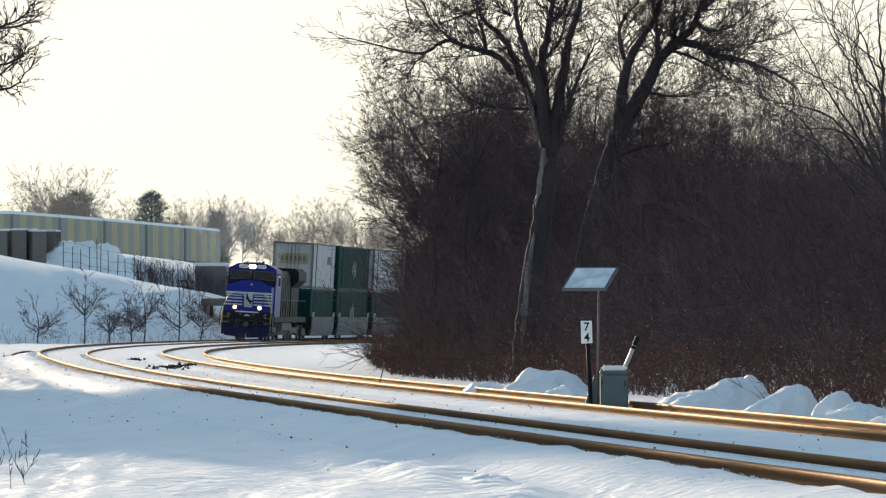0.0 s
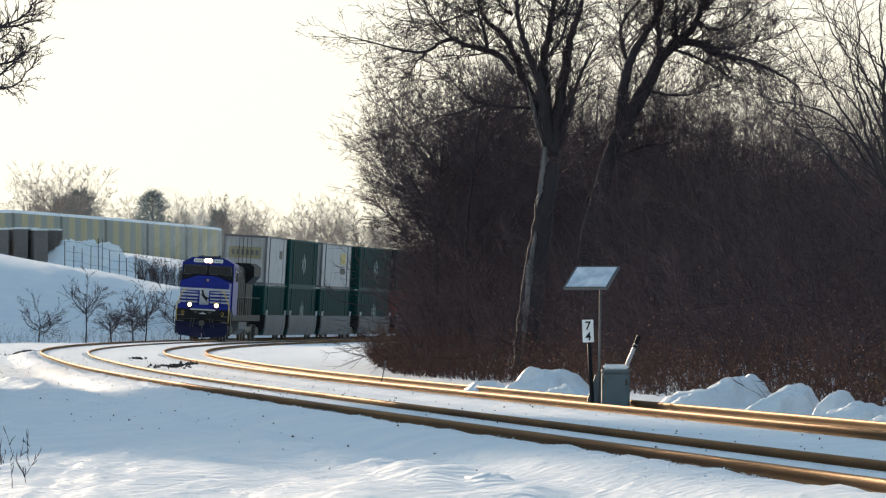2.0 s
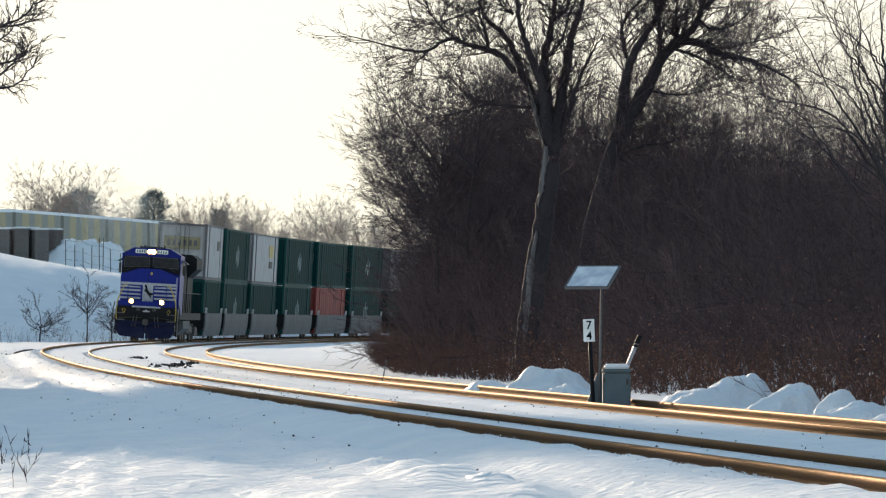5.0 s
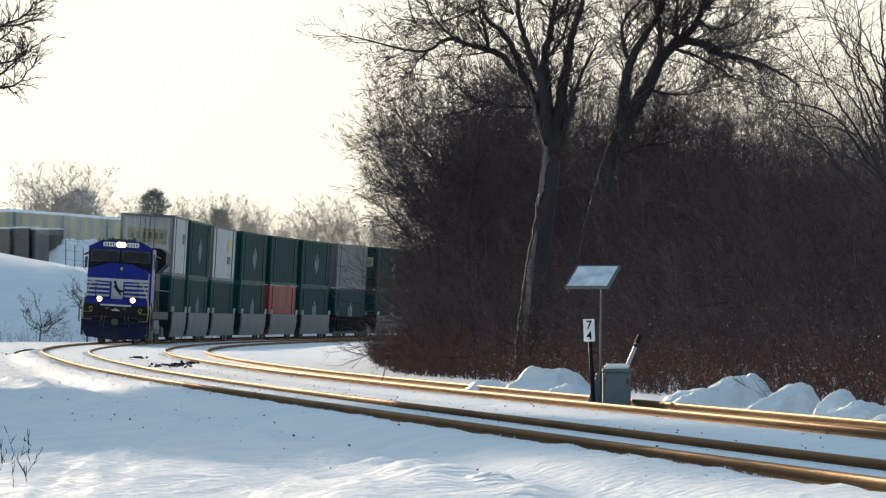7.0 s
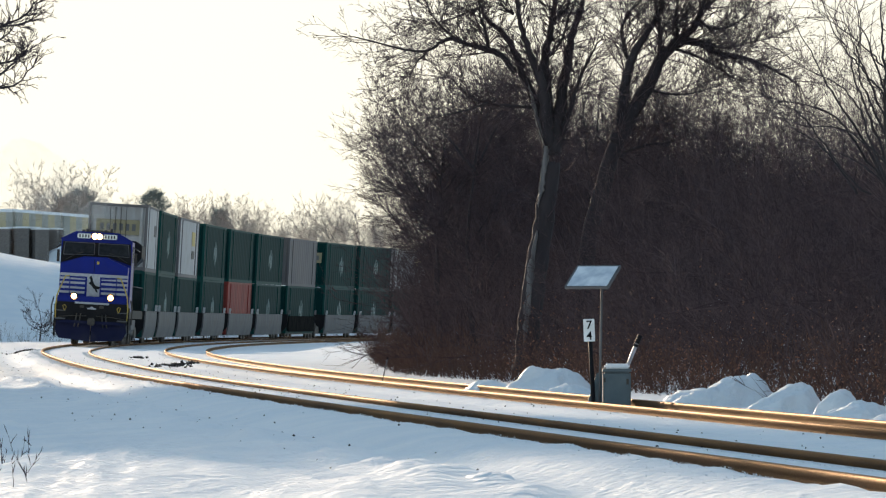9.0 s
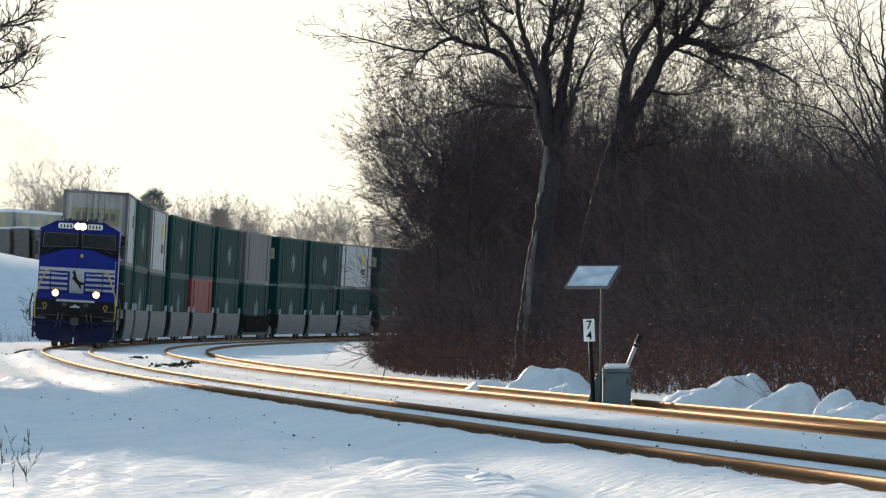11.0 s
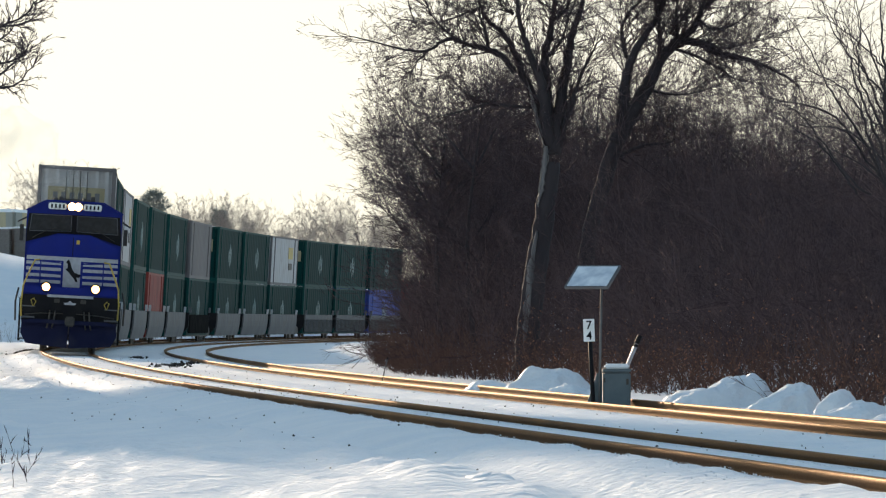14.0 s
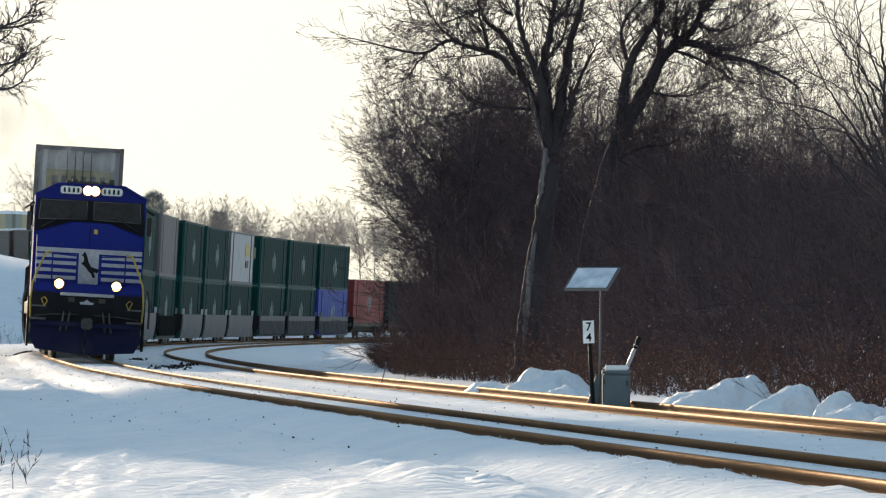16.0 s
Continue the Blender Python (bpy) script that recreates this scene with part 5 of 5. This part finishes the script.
# ---- the yard on the embankment ----
def autorack(m, seed):
    rng = np.random.RandomState(seed)
    L, H = 27.0, 5.75
    ob = empty("autorack_car", "parked autorack car with yellow and grey panels, snowy roof", "rail car", "autorack cars")
    part("frame", box(-1.5, 1.5, 0, -L, 0.9, 1.25), STEEL, ob)
    n = 14
    for i in range(n):
        y = -0.3 - i * (L - 0.6) / n
        for sx in (-1, 1):
            part("panel", box(sx * 1.46, sx * 1.5, y, y - (L - 0.6) / n + 0.05, 1.25, H - 0.4), RACK_YELLOW if (i // 2) % 2 else RACK_GREY, ob)
    part("core", box(-1.44, 1.44, -0.2, -L + 0.2, 1.25, H - 0.35), RACK_GREY, ob)
    part("roof", prism([(-1.5, H - 0.4), (1.5, H - 0.4), (1.2, H - 0.05), (-1.2, H - 0.05)], 0, -L), SNOW_BANK, ob, "snow-covered roof")
    for y in (-2.5, -L + 2.5):
        bogie(ob, y)
    ob.matrix_world = m
    return ob


def pallet_stack():
    ob = empty("pallet_stack", "tall stack of weathered wooden pallets with snow on top", "pallets", "pallet stacks")
    for i in range(19):
        z, dx, dy = i * 0.145, 0.05 * math.sin(i * 2.3), 0.04 * math.sin(i * 3.1)
        out = [(-0.6, 0.0), (-0.48, 0.0), (-0.48, 0.1), (-0.06, 0.1), (-0.06, 0.0), (0.06, 0.0), (0.06, 0.1), (0.48, 0.1), (0.48, 0.0), (0.6, 0.0), (0.6, 0.135), (-0.6, 0.135)]
        part("pallet", prism([(a + dx, b + z) for a, b in out], -0.5 + dy, 0.52 + dy), PALLET, ob)
    part("snow_cap", box(-0.6, 0.6, -0.5, 0.52, 19 * 0.145 - 0.005, 19 * 0.145 + 0.12, 0.03), SNOW_BANK, ob, "snow cap")
    return ob


def yard():
    a, b = Vector((-48.7 - 9.1, 671, 0)), Vector((-30.5, 878, 0))
    way = (b - a).normalized()
    length = (b - a).length
    ang = math.degrees(math.atan2(-way.x, way.y))
    k = 0
    s = length
    while s > 20:
        p = a + way * s
        z = EYE_Z + (576 - np.interp(s, [length - 140, length], [373, 405])) * p.y / FOCAL - 5.7
        p2 = a + way * (s - 27)
        z2 = EYE_Z + (576 - np.interp(s - 27, [length - 140, length], [373, 405])) * p2.y / FOCAL - 5.7
        autorack(pose(p.x, p.y, z) @ pose(0, 0, 0, math.degrees(math.atan2(z - z2, 27)), 0, ang), k)
        s -= 28.2
        k += 1
    # the low fill under the parked cars
    verts, n = [], 30
    for i in range(n + 1):
        f = -10 + (length + 60) * i / n
        p = a + way * f
        z = EYE_Z + (576 - np.interp(f, [length - 140, length], [373, 405])) * p.y / FOCAL - 5.7
        if f > length:
            z -= (f - length) * 0.05
        side = Vector((way.y, -way.x, 0))
        for off, dz in ((-9, -9.0), (-3, -0.05), (3.5, -0.05), (14, -7.0)):
            q = p + side * off
            verts.append((q.x, q.y, z + dz))
    quads = np.array([(i * 4 + j, i * 4 + j + 1, i * 4 + j + 5, i * 4 + j + 4) for i in range(n) for j in range(3)])
    tagged(mesh_from("rail_fill", np.array(verts), quads, SNOW_BANK), "snow-covered fill under the parked rail cars", "embankment", kind="structure")
    d = 478.0
    one = pallet_stack()
    first = True
    for k, (across, back, top) in enumerate(((-31.4, 0, 7.75), (-30.1, 0.4, 7.8), (-28.85, 0.1, 7.7), (-27.9, 1.5, 7.72), (-32.6, 0.6, 7.6), (-29.5, 1.7, 7.8), (-30.8, 1.9, 7.8))):
        x = across
        m = pose(x, d + back, top - 2.87, 0, 0, 84 + 13 * (k % 3) - 8 * (k % 2))
        if first:
            one.matrix_world, first = m, False
        else:
            copy_thing(one, m)
    # fence along the bank's crest
    fence = empty("fence", "sagging wire fence on dark posts along the snow bank", "fence")
    d = 462.0
    tops = []
    for i, px in enumerate((112, 128, 143, 158, 172, 178, 192, 208, 222, 237, 250, 266, 285, 305)):
        x = at_px(px, d)
        z = float(ground_z(np.array(x), np.array(d)))
        h = 1.7 - 0.2 * (i % 3) if i not in (4, 5) else 2.3
        part("post", tube([(x, d, z - 0.3), (x + 0.05 * math.sin(i * 3), d, z + h)], 0.028, 6), STEEL, fence)
        tops.append((x, z))
    for lift in (0.4, 1.0, 1.7):
        part("wire", tube([(x, d, z + lift + 0.05 * math.sin(i * 1.7)) for i, (x, z) in enumerate(tops)], 0.009, 5), STEEL, fence)
    for i, (px, w, h) in enumerate(((120, 2.6, 1.4), (165, 2.4, 1.5), (215, 2.8, 0.9), (300, 3.2, 0.8))):
        snow_lump("snow_mound", "ploughed snow pile behind the fence", at_px(px, 480), 480.0, w, 3.0, h + 0.5, 90 + i, "snow piles", "snow pile")
    ramp = empty("loading_ramp", "brown timber ramp deck standing out of the bank", "ramp")
    part("deck", box(at_px(358, 436), at_px(420, 436), 434, 440, 2.2, 2.65, 0.03), WOOD, ramp)
    for px in (372, 395, 412):
        part("post", box(at_px(px, 436), at_px(px + 5, 436), 436, 436.3, -0.3, 2.2), WOOD, ramp)
    shed = empty("storage_trailer", "grey storage trailer with snow on its roof, on the bank", "trailer")
    x0, x1, d = at_px(345, 470), at_px(400, 470), 470.0
    z = EYE_Z + (576 - 500) * d / FOCAL
    part("body", box(x0, x1, d, d + 6, z - 2.0, z + 1.15, 0.03), GREY_BOX, shed)
    part("snow_cap", box(x0 - 0.05, x1 + 0.05, d - 0.05, d + 6.05, z + 1.15, z + 1.4, 0.06), SNOW_BANK, shed)


yard()


# ---- what moves ----
def motions():
    times = [i * 0.5 for i in range(33)]
    walk(LOCO, [(t, vehicle_pose(travelled(t), 17.0, 3.6)) for t in times])
    for ob, behind, lift, size in TRAIN:
        walk(ob, [(t, vehicle_pose(travelled(t) + behind, size + 1.25, -1.2) @ pose(0, 0, lift)) for t in times])
    for ob, at, turn in PUFFS:
        walk(ob, [(t, vehicle_pose(travelled(t), 17.0, 3.6) @ pose(at.x + 0.25 * math.sin(t * 1.1 + turn), at.y + 0.5 * math.sin(t * 0.8 + turn), at.z + 0.15 * math.sin(t * 0.9 + 2 * turn), 0, 0, 25 * math.sin(t * 0.7 + turn))) for t in times])


motions()
